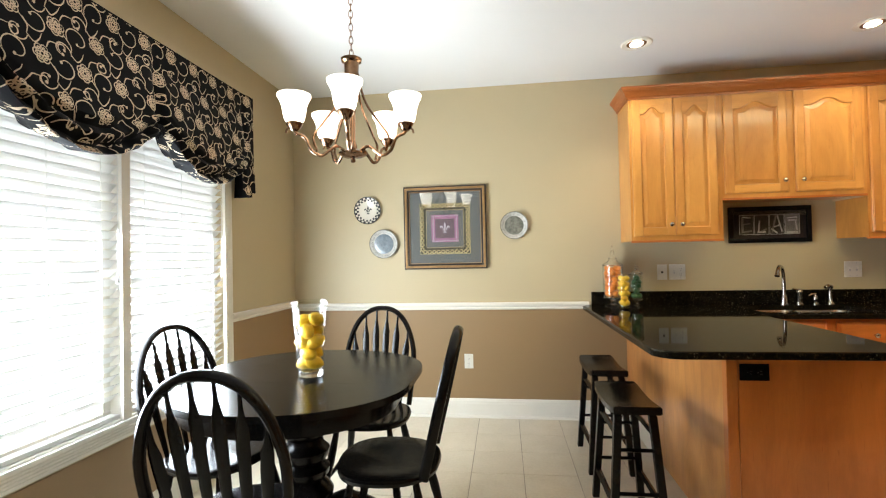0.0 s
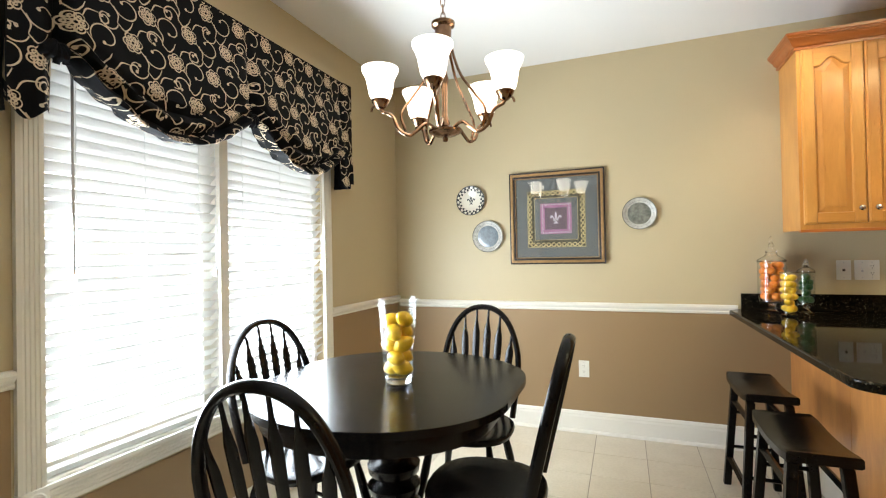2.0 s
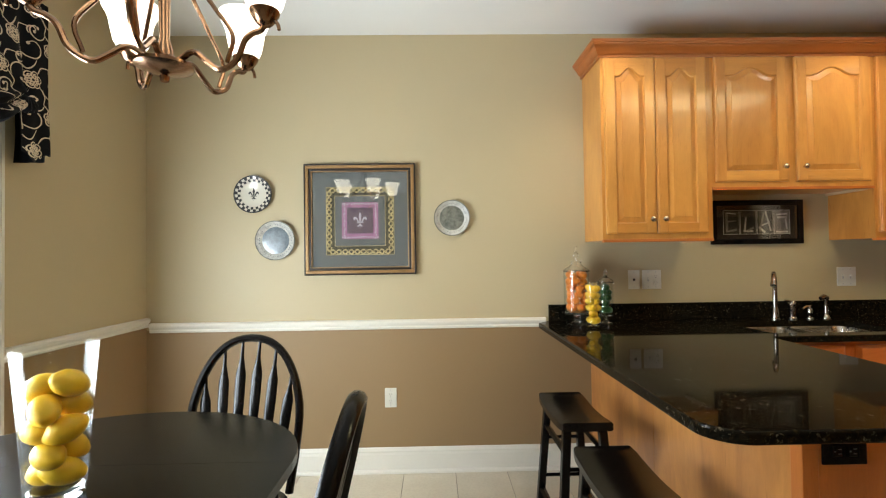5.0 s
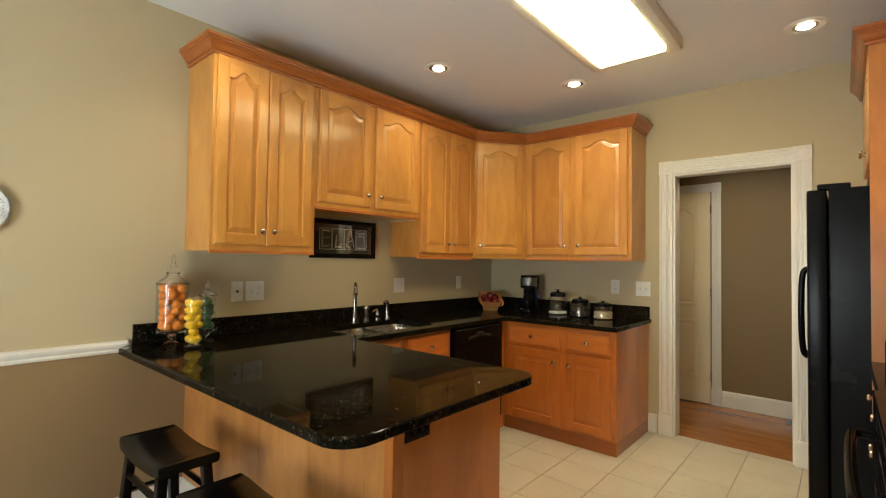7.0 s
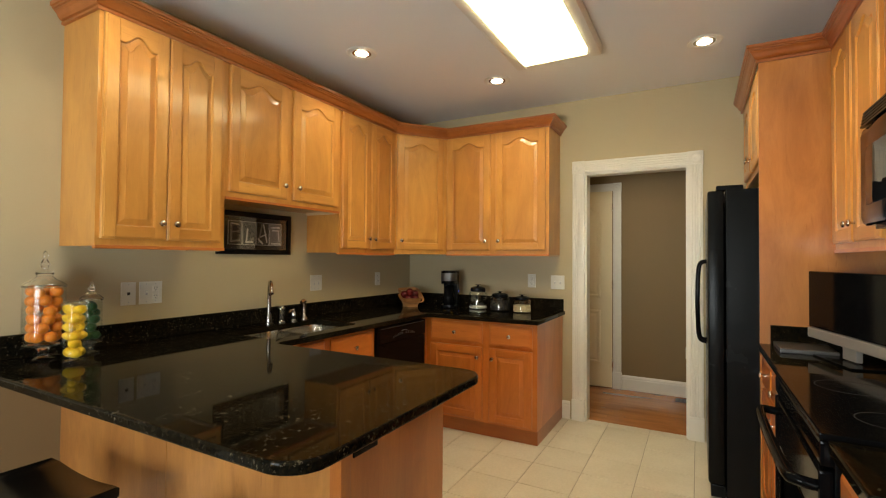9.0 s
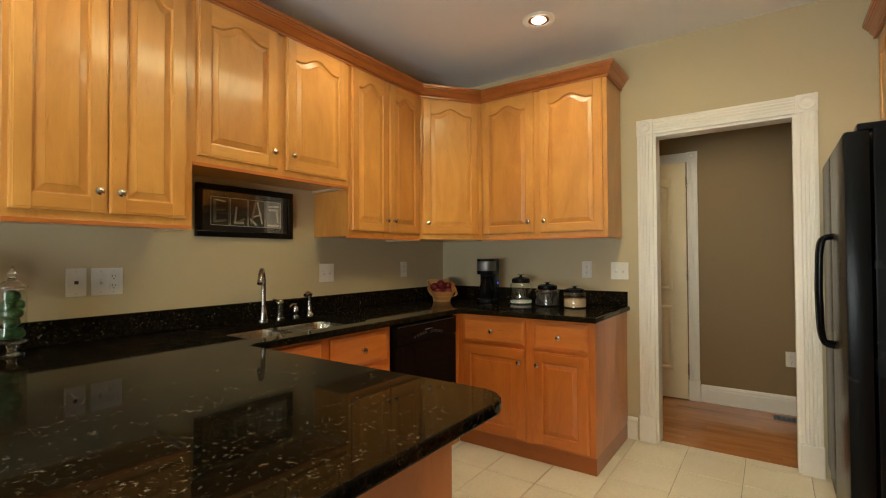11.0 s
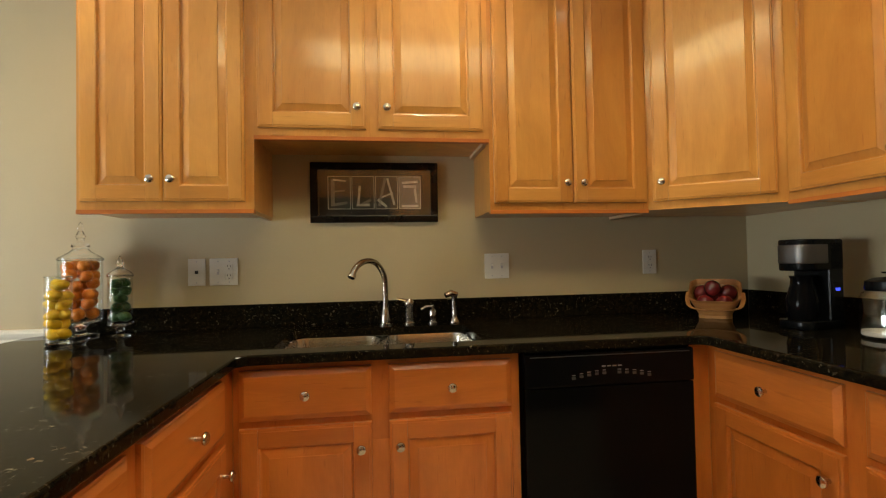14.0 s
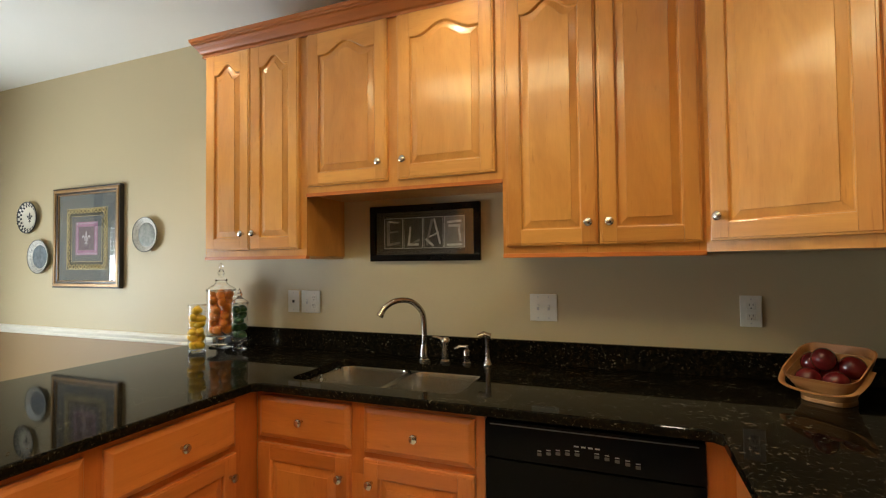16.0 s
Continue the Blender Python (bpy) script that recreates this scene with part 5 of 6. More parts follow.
# ---- chandelier ----
def chandelier():
    ob = thing("chandelier", "bronze five-arm chandelier with lit white bell shades hanging on a chain", "chandelier", pose(0.0, 3.10, 0, 0, 0, -78))
    part("canopy", lathe([(0.062, ZC - 0.03), (0.066, ZC - 0.02), (0.064, ZC)], 24), BRONZE, ob, "", True)
    n = 13
    for k in range(n):
        z = 2.215 + (ZC - 0.04 - 2.215) * (k + 0.5) / n
        ln = (ZC - 0.04 - 2.215) / n * 0.66
        pts = []
        for q in range(17):
            an = 2 * math.pi * q / 16
            u, v = 0.009 * math.cos(an), ln * math.sin(an)
            pts.append((u, 0, z + v) if k % 2 else (0, u, z + v))
        part("chain_link", tube(pts, 0.0022, 6), BRONZE, ob, "", True)
    part("cap", lathe([(0.010, 2.11), (0.034, 2.115), (0.036, 2.13), (0.032, 2.14), (0.034, 2.185), (0.046, 2.192), (0.048, 2.204), (0.020, 2.212), (0.008, 2.22), (0, 2.222)], 24), BRONZE, ob, "", True)
    part("stem", lathe([(0.018, 1.775), (0.020, 1.80), (0.012, 1.83), (0.014, 1.95), (0.018, 1.98), (0.012, 2.0), (0.011, 2.115)], 16), BRONZE, ob, "", True)
    part("bottom_plate", lathe([(0, 1.722), (0.010, 1.726), (0.012, 1.738), (0.006, 1.744), (0.045, 1.750), (0.066, 1.760), (0.066, 1.768), (0.040, 1.778), (0.030, 1.785), (0, 1.79)], 28), BRONZE, ob, "", True)
    for k in range(5):
        rot = pose(0, 0, 0, 0, 0, 72 * k)
        arm = smooth_path([(0.035, 0, 1.775), (0.075, 0, 1.795), (0.11, 0, 1.77), (0.145, 0, 1.748), (0.185, 0, 1.77), (0.205, 0, 1.815), (0.225, 0, 1.832), (0.245, 0, 1.838), (0.255, 0, 1.852), (0.256, 0, 1.865)], 6)
        a = part("arm", tube([rot @ p for p in arm], 0.0075, 8), BRONZE, ob, "", True)
        curl = smooth_path([(0.256, 0, 1.852), (0.275, 0, 1.862), (0.288, 0, 1.852), (0.292, 0, 1.837)], 4)
        part("curl", tube([rot @ p for p in curl], 0.0045, 6), BRONZE, a, "", True)
        stay = smooth_path([(0.03, 0, 2.125), (0.045, 0, 2.06), (0.075, 0, 1.98), (0.13, 0, 1.90), (0.175, 0, 1.83), (0.160, 0, 1.765)], 6)
        part("stay", tube([rot @ p for p in stay], 0.0055, 8), BRONZE, ob, "", True)
        cup = [(0, 1.892), (0.014, 1.895), (0.022, 1.903), (0.034, 1.922), (0.036, 1.930), (0.030, 1.932), (0, 1.932)]
        part("cup", lathe(cup, 20, None, rot @ pose(0.256, 0, -0.046)), BRONZE, a, "", True)
        bell = [(0.034, 1.930), (0.046, 1.955), (0.052, 1.99), (0.056, 2.02), (0.064, 2.045), (0.074, 2.064), (0.076, 2.078), (0.071, 2.079), (0.060, 2.05), (0.052, 2.02), (0.047, 1.98), (0.030, 1.935)]
        part("shade", lathe([(0.96 * r_, 1.930 + 0.85 * (z_ - 1.930)) for r_, z_ in bell], 28, None, rot @ pose(0.256, 0, -0.048), True), SHADEGLASS, a, "glowing frosted white glass bell", True)


# ---- pictures and plates ----
def flat(x0, x1, z0, z1, y, thick=0.001):
    return box(x0, x1, y - thick, y, z0, z1)


def fleur(cx, cz, s, y):
    """A heraldic lily as thin raised strokes."""
    b = bmesh.new()

    def poly(pts):
        f0 = [b.verts.new((cx + s * u, y, cz + s * v)) for u, v in pts]
        f1 = [b.verts.new((cx + s * u, y - 0.0012, cz + s * v)) for u, v in pts]
        b.faces.new(f1)
        for k in range(len(pts)):
            b.faces.new((f0[k], f0[(k + 1) % len(pts)], f1[(k + 1) % len(pts)], f1[k]))

    poly([(0, 1.0), (-0.17, 0.55), (-0.12, 0.1), (-0.06, -0.2), (0.06, -0.2), (0.12, 0.1), (0.17, 0.55)])
    for g in (-1, 1):
        poly([(g * 0.10, -0.2), (g * 0.24, 0.1), (g * 0.42, 0.42), (g * 0.66, 0.44), (g * 0.80, 0.22), (g * 0.70, 0.0), (g * 0.60, 0.12), (g * 0.50, 0.22), (g * 0.40, 0.06), (g * 0.28, -0.2)])
        poly([(g * 0.04, -0.34), (g * 0.16, -0.5), (g * 0.34, -0.66), (g * 0.20, -0.74), (g * 0.04, -0.56)])
    poly([(-0.4, -0.3), (-0.4, -0.22), (0.4, -0.22), (0.4, -0.3)])
    poly([(-0.08, -0.34), (0, -0.95), (0.08, -0.34)])
    return b


def frame_bars(x0, x1, z0, z1, w, y0, depth, parent, material, name="frame_bar", r=0.004):
    part(name, box(x0, x1, y0 - depth, y0, z1 - w, z1, r), material, parent)
    part(name, box(x0, x1, y0 - depth, y0, z0, z0 + w, r), material, parent)
    part(name, box(x0, x0 + w, y0 - depth, y0, z0 + w, z1 - w, r), material, parent)
    part(name, box(x1 - w, x1, y0 - depth, y0, z0 + w, z1 - w, r), material, parent)


def big_picture():
    cx, cz, h = 0.210, 1.522, 0.336
    ob = thing("framed_print", "square print of a pale lily on magenta in a gold frame", "picture", pose(cx, YB - 0.002, cz))
    frame_bars(-h, h, -h, h, 0.010, 0, 0.030, ob, DARKFRAME, "outer_frame")
    frame_bars(-h + 0.010, h - 0.010, -h + 0.010, h - 0.010, 0.019, 0, 0.034, ob, GOLDFRAME, "gold_frame")
    frame_bars(-h + 0.029, h - 0.029, -h + 0.029, h - 0.029, 0.014, 0, 0.027, ob, DARKFRAME, "inner_frame")
    frame_bars(-h + 0.043, h - 0.043, -h + 0.043, h - 0.043, 0.005, 0, 0.024, ob, GOLDFRAME, "gold_fillet", 0.001)
    i = h - 0.05
    part("mat_board", flat(-i, i, -i, i, -0.010, 0.006), MATBOARD, ob)
    part("scroll_border", flat(-0.205, 0.205, -0.215, 0.195, -0.0165, 0.0008), DARKPRINT, ob)
    part("charcoal_field", flat(-0.150, 0.150, -0.160, 0.140, -0.0178, 0.0006), MATBOARD, ob)
    g = bmesh.new()
    for s in range(4):
        rot = pose(0, 0, 0, 0, 90 * s, 0)
        for k in range(10):
            u = -0.165 + 0.0367 * k
            for q in (-1, 1):
                pts = [rot @ Vector((u + 0.020 * q * (1 - t_ / 14) * math.cos(q * t_ * 0.5), 0, 0.180 + 0.023 * (1 - t_ / 14) * math.sin(t_ * 0.5))) for t_ in range(13)]
                tube([p + Vector((0, -0.0182, -0.010)) for p in pts], 0.0030, 5, g)
    part("scrollwork", g, OLIVEGOLD, ob, "gold scroll pattern")
    frame_bars(-0.205, 0.205, -0.215, 0.195, 0.004, -0.0172, 0.0008, ob, OLIVEGOLD, "border_line", 0.0)
    frame_bars(-0.153, 0.153, -0.163, 0.143, 0.003, -0.0182, 0.0008, ob, OLIVEGOLD, "border_line", 0.0)
    part("magenta_square", flat(-0.110, 0.110, -0.118, 0.102, -0.0186, 0.0008), MAGENTA, ob)
    part("plum_square", flat(-0.078, 0.078, -0.086, 0.070, -0.0196, 0.0008), PLUM, ob)
    g = bmesh.new()
    rng = random.Random(3)
    for k in range(64):
        u = -0.104 + 0.208 * (k % 16) / 15
        s = k // 16
        x, z = ((u, 0.093), (u, -0.109), (0.094, u - 0.008), (-0.094, u - 0.008))[s]
        lathe([(0.0045, 0), (0.003, 0.0006), (0, 0.0008)], 7, g, pose(x + rng.uniform(-0.003, 0.003), -0.0196, z + rng.uniform(-0.003, 0.003), 90))
    part("petal_border", g, PALEPRINT, ob, "pale petals round the magenta square")
    part("lily_emblem", fleur(0, -0.008, 0.052, -0.0206), PALEPRINT, ob, "pale lily emblem")
    p = part("glazing", flat(-i, i, -i, i, -0.0225, 0.002), THINGLASS, ob)
    p.visible_shadow = False


def plate(x, z, r, style):
    label = {"check": "cream wall plate with black checked rim and lily emblem",
             "blue": "pewter plate with a blue grey flower centre hung on the wall",
             "pewter": "pewter plate with a dark embossed centre hung on the wall"}[style]
    ob = thing("wall_plate", label, "plate", pose(x, YB - 0.012, z), "wall plates")
    prof = [(0.5 * r, 0.0), (0.62 * r, 0.004), (0.9 * r, 0.016), (1.0 * r, 0.022), (1.0 * r, 0.026), (0.9 * r, 0.021), (0.66 * r, 0.010), (0.6 * r, 0.0065), (0, 0.006)]
    rim = {"check": PORCELAIN, "blue": PEWTER, "pewter": PEWTER}[style]
    part("dish", lathe(prof, 48, None, pose(0, 0.010, 0, 90)), rim, ob, "", True)
    if style == "check":
        for row, ro, ri in ((0, 0.82, 0.70), (1, 0.95, 0.83)):
            for k in range(18):
                g = bmesh.new()
                a0, a1 = 2 * math.pi * (k + 0.5 * row) / 18, 2 * math.pi * (k + 0.5 + 0.5 * row) / 18
                lift = {0: (0.0125, 0.0175), 1: (0.0182, 0.0235)}[row]
                vs = [g.verts.new((r * q * math.cos(a), 0.010 - h - 0.0008, r * q * math.sin(a))) for q, a, h in ((ri - 0.01, a0, lift[0]), (ro + 0.01, a0, lift[1]), (ro + 0.01, a1, lift[1]), (ri - 0.01, a1, lift[0]))]
                g.faces.new(vs)
                part("check", g, SLOT, ob)
        part("lily_emblem", fleur(0, 0, 0.36 * r, 0.0035), SLOT, ob, "black lily emblem")
        part("rim_line", lathe([(0.955 * r, 0.0235), (1.012 * r, 0.0215), (1.012 * r, 0.0272), (0.955 * r, 0.0255)], 48, None, pose(0, 0.010, 0, 90), True), SLOT, ob, "black rim line", True)
    else:
        part("rim_line", lathe([(0.965 * r, 0.0245), (1.010 * r, 0.0225), (1.010 * r, 0.0275), (0.965 * r, 0.0262)], 48, None, pose(0, 0.010, 0, 90), True), PEWTERDARK, ob, "dark rim line", True)
        part("centre", lathe([(0.70 * r, 0.0110), (0.67 * r, 0.0118), (0, 0.0085)], 40, None, pose(0, 0.010, 0, 90)), BLUEGREY if style == "blue" else PEWTERDARK, ob, "", True)
        g = bmesh.new()
        for k in range(40):
            an = 2 * math.pi * k / 40
            lathe([(0.032 * r, 0), (0.026 * r, 0.0016), (0, 0.0026)], 8, g, pose(0.82 * r * math.cos(an), -0.0055, 0.82 * r * math.sin(an), 90))
        part("beaded_rim", g, PEWTERDARK if style == "pewter" else BLUEGREY, ob, "beaded rim pattern", True)
        if style == "blue":
            g = bmesh.new()
            for ring, m_, q in ((0.42, 10, 0.11), (0.22, 6, 0.10), (0.0, 1, 0.09)):
                for k in range(m_):
                    an = 2 * math.pi * k / m_ + ring
                    lathe([(q * r, 0), (q * 0.8 * r, 0.001), (0, 0.0014)], 8, g, pose(ring * r * math.cos(an), 0.0008, ring * r * math.sin(an), 90))
            part("flower", g, PALEPRINT, ob, "pale flower motif", True)


def letter_picture():
    ob = thing("framed_photographs", "black framed row of four small letter photographs under the cabinet", "picture", pose(2.637, YB - 0.002, 1.474))
    w, h = 0.284, 0.135
    frame_bars(-w, w, -h, h, 0.032, 0, 0.024, ob, BLACKWOOD, "frame")
    part("mat_board", flat(-w + 0.03, w - 0.03, -h + 0.03, h - 0.03, -0.006, 0.004), plain("dark_brown_mat", (0.022, 0.014, 0.012), 0.7), ob)
    grey = [plain("photo_tone_" + n, (v, v * 0.92, v * 0.85), 0.5, vary=0.3, scale=40) for n, v in (("dark", 0.06), ("mid", 0.30), ("light", 0.85))]

    def bars(cx, segs, base):
        ph = part("photograph", flat(cx - 0.048, cx + 0.048, -0.072, 0.072, -0.0105, 0.0012), grey[base], ob)
        frame_bars(cx - 0.050, cx + 0.050, -0.074, 0.074, 0.0025, -0.0105, 0.0018, ph, grey[2], "photo_edge", 0.0)
        for x0, z0, x1, z1, t_, tone in segs:
            d_ = Vector((x1 - x0, 0, z1 - z0))
            n_ = Vector((-d_.z, 0, d_.x)).normalized() * t_
            g = bmesh.new()
            vs = [Vector((cx + x0, -0.0125, z0)), Vector((cx + x1, -0.0125, z1))]
            g.faces.new([g.verts.new(p) for p in (vs[0] - n_, vs[1] - n_, vs[1] + n_, vs[0] + n_)])
            part("letter_stroke", g, grey[tone], ph)

    bars(-0.158, [(-0.028, -0.06, -0.028, 0.06, 0.008, 1), (-0.028, 0.058, 0.030, 0.052, 0.004, 2), (-0.028, 0.004, 0.026, 0.010, 0.004, 1), (-0.028, -0.055, 0.035, -0.045, 0.006, 1)], 0)
    bars(-0.053, [(-0.022, -0.05, -0.014, 0.03, 0.005, 2), (-0.030, -0.055, 0.030, -0.055, 0.006, 2), (0.0, -0.05, 0.034, -0.032, 0.006, 1)], 0)
    bars(0.052, [(-0.034, -0.06, -0.006, 0.065, 0.006, 1), (0.034, -0.055, 0.004, 0.065, 0.005, 2), (-0.02, -0.02, 0.03, 0.0, 0.004, 2), (-0.04, -0.03, 0.0, -0.065, 0.006, 2)], 0)
    bars(0.157, [(-0.036, 0.045, 0.036, 0.05, 0.005, 2), (-0.03, 0.028, 0.03, 0.028, 0.006, 2), (-0.022, 0.02, -0.030, -0.045, 0.005, 1), (0.022, 0.02, 0.030, -0.045, 0.005, 2), (0.0, 0.02, 0.0, -0.05, 0.004, 1), (-0.038, -0.06, 0.038, -0.06, 0.005, 2)], 1)
    p = part("glazing", flat(-w + 0.03, w - 0.03, -h + 0.03, h - 0.03, -0.015, 0.0015), THINGLASS, ob)
    p.visible_shadow = False


# ---- outlets and switches ----
def wall_device(m, kinds, label, colour=None):
    w = 0.070 + 0.046 * (len(kinds) - 1)
    ob = thing("wall_outlet" if "outlet" in kinds else "switch_plate", label, "outlet" if "outlet" in kinds else "switch", m, "outlets and switches")
    mat_ = colour or PLATE
    part("cover_plate", box(-w / 2, w / 2, -0.006, 0, -0.058, 0.058, 0.002), mat_, ob)
    for k, kind in enumerate(kinds):
        x = (k - (len(kinds) - 1) / 2) * 0.046
        if kind == "outlet":
            for z in (-0.020, 0.020):
                o = part("socket", box(x - 0.016, x + 0.016, -0.0085, -0.005, z - 0.014, z + 0.014, 0.004), mat_, ob)
                for dx in (-0.006, 0.006):
                    part("slot", box(x + dx - 0.001, x + dx + 0.001, -0.0092, -0.008, z, z + 0.008), SLOT, o)
                part("slot", box(x - 0.002, x + 0.002, -0.0092, -0.008, z - 0.010, z - 0.006), SLOT, o)
        elif kind == "switch":
            part("toggle_slot", box(x - 0.005, x + 0.005, -0.0068, -0.005, -0.012, 0.012), GREYMETAL if colour is None else mat_, ob)
            part("toggle", box(x - 0.004, x + 0.004, -0.016, -0.005, 0.001, 0.010, 0.002), mat_, ob)
        else:
            part("jack", box(x - 0.007, x + 0.007, -0.0072, -0.005, -0.007, 0.007), SLOT, ob)
        for z in (-0.045, 0.045):
            part("screw", lathe([(0.003, 0), (0.0025, 0.001), (0, 0.0012)], 8, None, pose(x, -0.006, z, 90)), colour or GREYMETAL, ob)
    return ob


# ---- fruit and glassware ----
def fruit_mesh(rx, rz, tip):
    prof = []
    for k in range(15):
        an = -math.pi / 2 + math.pi * k / 14
        r = rx * math.cos(an)
        z = rz * math.sin(an)
        if tip and abs(math.sin(an)) > 0.9:
            z *= 1.10
            r *= 0.9
        prof.append((max(0.0, r), z))
    prof[0], prof[-1] = (0, prof[0][1]), (0, prof[-1][1])
    return lathe(prof, 20)


def fruit_kind(name, rx, rz, tip, material, label, spots, group):
    first = None
    for k, (x, y, z) in enumerate(spots):
        m = pose(x, y, z, random.uniform(55, 125), random.uniform(-30, 30), random.uniform(0, 360))
        if first is None:
            first = solid(name, fruit_mesh(rx, rz, tip), material, label, name, "", group, True, m)
        else:
            copy_thing(first, m)


def glass_vessel(name, outer, wall, label, m, group="", glass_=None):
    """An open turned glass: outer profile from foot to rim; wall thickness."""
    inner = [(max(0.0, r - wall), z) for r, z in outer[2:]][::-1]
    inner = inner + [(0, outer[2][1] + wall * 1.2)]
    prof = [(0, outer[0][1])] + outer + inner
    return solid(name, lathe(prof, 32), glass_ or VESSELGLASS, label, "vase", "", group, True, m)


def torus(r, thick, z):
    """A ring of round section about the vertical axis."""
    return lathe([(r + thick * math.cos(2 * math.pi * k / 8), z + thick * math.sin(2 * math.pi * k / 8)) for k in range(8)], 32, None, None, True)


def footed_jar(label, m, foot, r, z0, z1):
    """A blown jar: a solid turned foot, a thin straight wall and a rounded rim."""
    ob = thing("apothecary_jar", label, "jar", m, "fruit jars")
    part("foot", lathe(foot, 32), GLASS, ob, "solid turned glass foot", True)
    part("wall", lathe([(r - 0.003, z0), (r, z0), (r, z1), (r - 0.003, z1)], 40, None, None, True), VESSELGLASS, ob, "thin clear glass wall", True)
    part("rim", torus(r - 0.0005, 0.0022, z1), GLASS, ob, "", True)
    part("lower_rim", torus(r - 0.0005, 0.0020, z0), GLASS, ob, "", True)
    return ob


def jar_lid(dome, finial, label, m):
    """A hollow dome with a solid finial."""
    ob = thing("jar_lid", label, "lid", m)
    inner = [(r - 0.0032, z - 0.0012) for r, z in dome][::-1]
    part("dome", lathe(dome + inner, 32, None, None, True), GLASS, ob, "", True)
    part("finial", lathe([(0, dome[-1][1]), (dome[-1][0], dome[-1][1])] + finial, 24), GLASS, ob, "turned glass finial", True)
    return ob


def stacked(cx, cy, z0, rows, ring, dz, r):
    out = []
    for j in range(rows):
        n = ring if j % 2 == 0 else ring - (1 if ring > 2 else 0)
        for k in range(n):
            an = 2 * math.pi * k / n + 1.1 * j
            rr = r * random.uniform(0.86, 1.0)
            out.append((cx + rr * math.cos(an), cy + rr * math.sin(an), z0 + j * dz + (random.uniform(-0.12, 0.2) * dz if j else 0)))
    return out


def glassware():
    vx, vy, vz = -0.170, 2.985, 0.776
    vase = glass_vessel("glass_vase", [(0.050, 0), (0.053, 0.004), (0.055, 0.028), (0.064, 0.16), (0.078, 0.328)], 0.005, "tall flared clear glass vase holding lemons on the table", pose(vx, vy, vz), glass_=VASEGLASS)
    part("thick_base", lathe([(0, 0.002), (0.047, 0.002), (0.0495, 0.008), (0.0505, 0.022), (0.044, 0.027), (0, 0.025)], 32), GLASS, vase, "thick clear glass base", True)
    spots = [(-0.028, 0.012, 0.238), (0.026, -0.008, 0.246), (-0.014, -0.024, 0.198), (0.024, 0.022, 0.196), (0.020, -0.018, 0.150), (-0.028, 0.004, 0.148), (-0.010, -0.014, 0.098), (0.018, 0.022, 0.104), (0.014, -0.008, 0.058), (-0.020, 0.018, 0.056)]
    fruit_kind("lemon", 0.0295, 0.040, True, LEMON, "whole yellow lemon in the glass vase", [(vx + 0.89 * u - 0.45 * q, vy + 0.45 * u + 0.89 * q, vz + h) for u, q, h in spots], "lemons in the vase")
    jx, jy = 1.485, 4.672
    footed_jar("tall footed clear glass jar filled with oranges", pose(jx, jy, ZT + 0.001),
               [(0, 0), (0.060, 0), (0.062, 0.006), (0.024, 0.015), (0.018, 0.026), (0.018, 0.034), (0.026, 0.044), (0.030, 0.050), (0.066, 0.056), (0.071, 0.062), (0.071, 0.066), (0, 0.066)], 0.073, 0.062, 0.300)
    jar_lid([(0.076, 0.301), (0.076, 0.306), (0.062, 0.318), (0.038, 0.332), (0.026, 0.346)],
            [(0.032, 0.356), (0.026, 0.366), (0.012, 0.374), (0.012, 0.384), (0.018, 0.394), (0.012, 0.406), (0.007, 0.416), (0.011, 0.428), (0.006, 0.445), (0, 0.452)],
            "domed clear glass jar lid with tall finial", pose(jx, jy, ZT + 0.001))
    fruit_kind("orange", 0.0235, 0.0225, False, ORANGE, "small orange fruit in the glass jar", stacked(jx, jy, ZT + 0.092, 6, 5, 0.037, 0.043), "oranges in the jar")
    yx, yy = 1.519, 4.489
    cyl = glass_vessel("glass_cylinder", [(0.039, 0), (0.041, 0.003), (0.041, 0.012), (0.041, 0.240)], 0.003, "straight clear glass cylinder filled with lemons", pose(yx, yy, ZT + 0.001), "fruit jars")
    part("thick_base", lathe([(0, 0.001), (0.036, 0.001), (0.0385, 0.004), (0.0385, 0.011), (0.034, 0.013), (0, 0.012)], 28), GLASS, cyl, "thick clear glass base", True)
    part("rim", torus(0.0400, 0.0018, 0.240), GLASS, cyl, "", True)
    fruit_kind("lemon", 0.0200, 0.0265, True, LEMON, "small yellow lemon in the glass cylinder", stacked(yx, yy, ZT + 0.040, 6, 3, 0.034, 0.0180), "lemons in the cylinder")
    gx, gy = 1.645, 4.640
    footed_jar("slim footed clear glass jar filled with limes", pose(gx, gy, ZT + 0.001),
               [(0, 0), (0.034, 0), (0.035, 0.005), (0.015, 0.012), (0.011, 0.022), (0.016, 0.030), (0.012, 0.037), (0.036, 0.044), (0.040, 0.048), (0.040, 0.051), (0, 0.051)], 0.042, 0.048, 0.235)
    jar_lid([(0.0445, 0.236), (0.0445, 0.242), (0.034, 0.253), (0.020, 0.262)],
            [(0.012, 0.268), (0.010, 0.274), (0.016, 0.283), (0.009, 0.294), (0.006, 0.306), (0, 0.316)],
            "small clear glass jar lid with finial", pose(gx, gy, ZT + 0.001))
    fruit_kind("lime", 0.020, 0.023, True, LIME, "dark green lime in the slim jar", stacked(gx, gy, ZT + 0.078, 5, 2, 0.033, 0.0165), "limes in the jar")


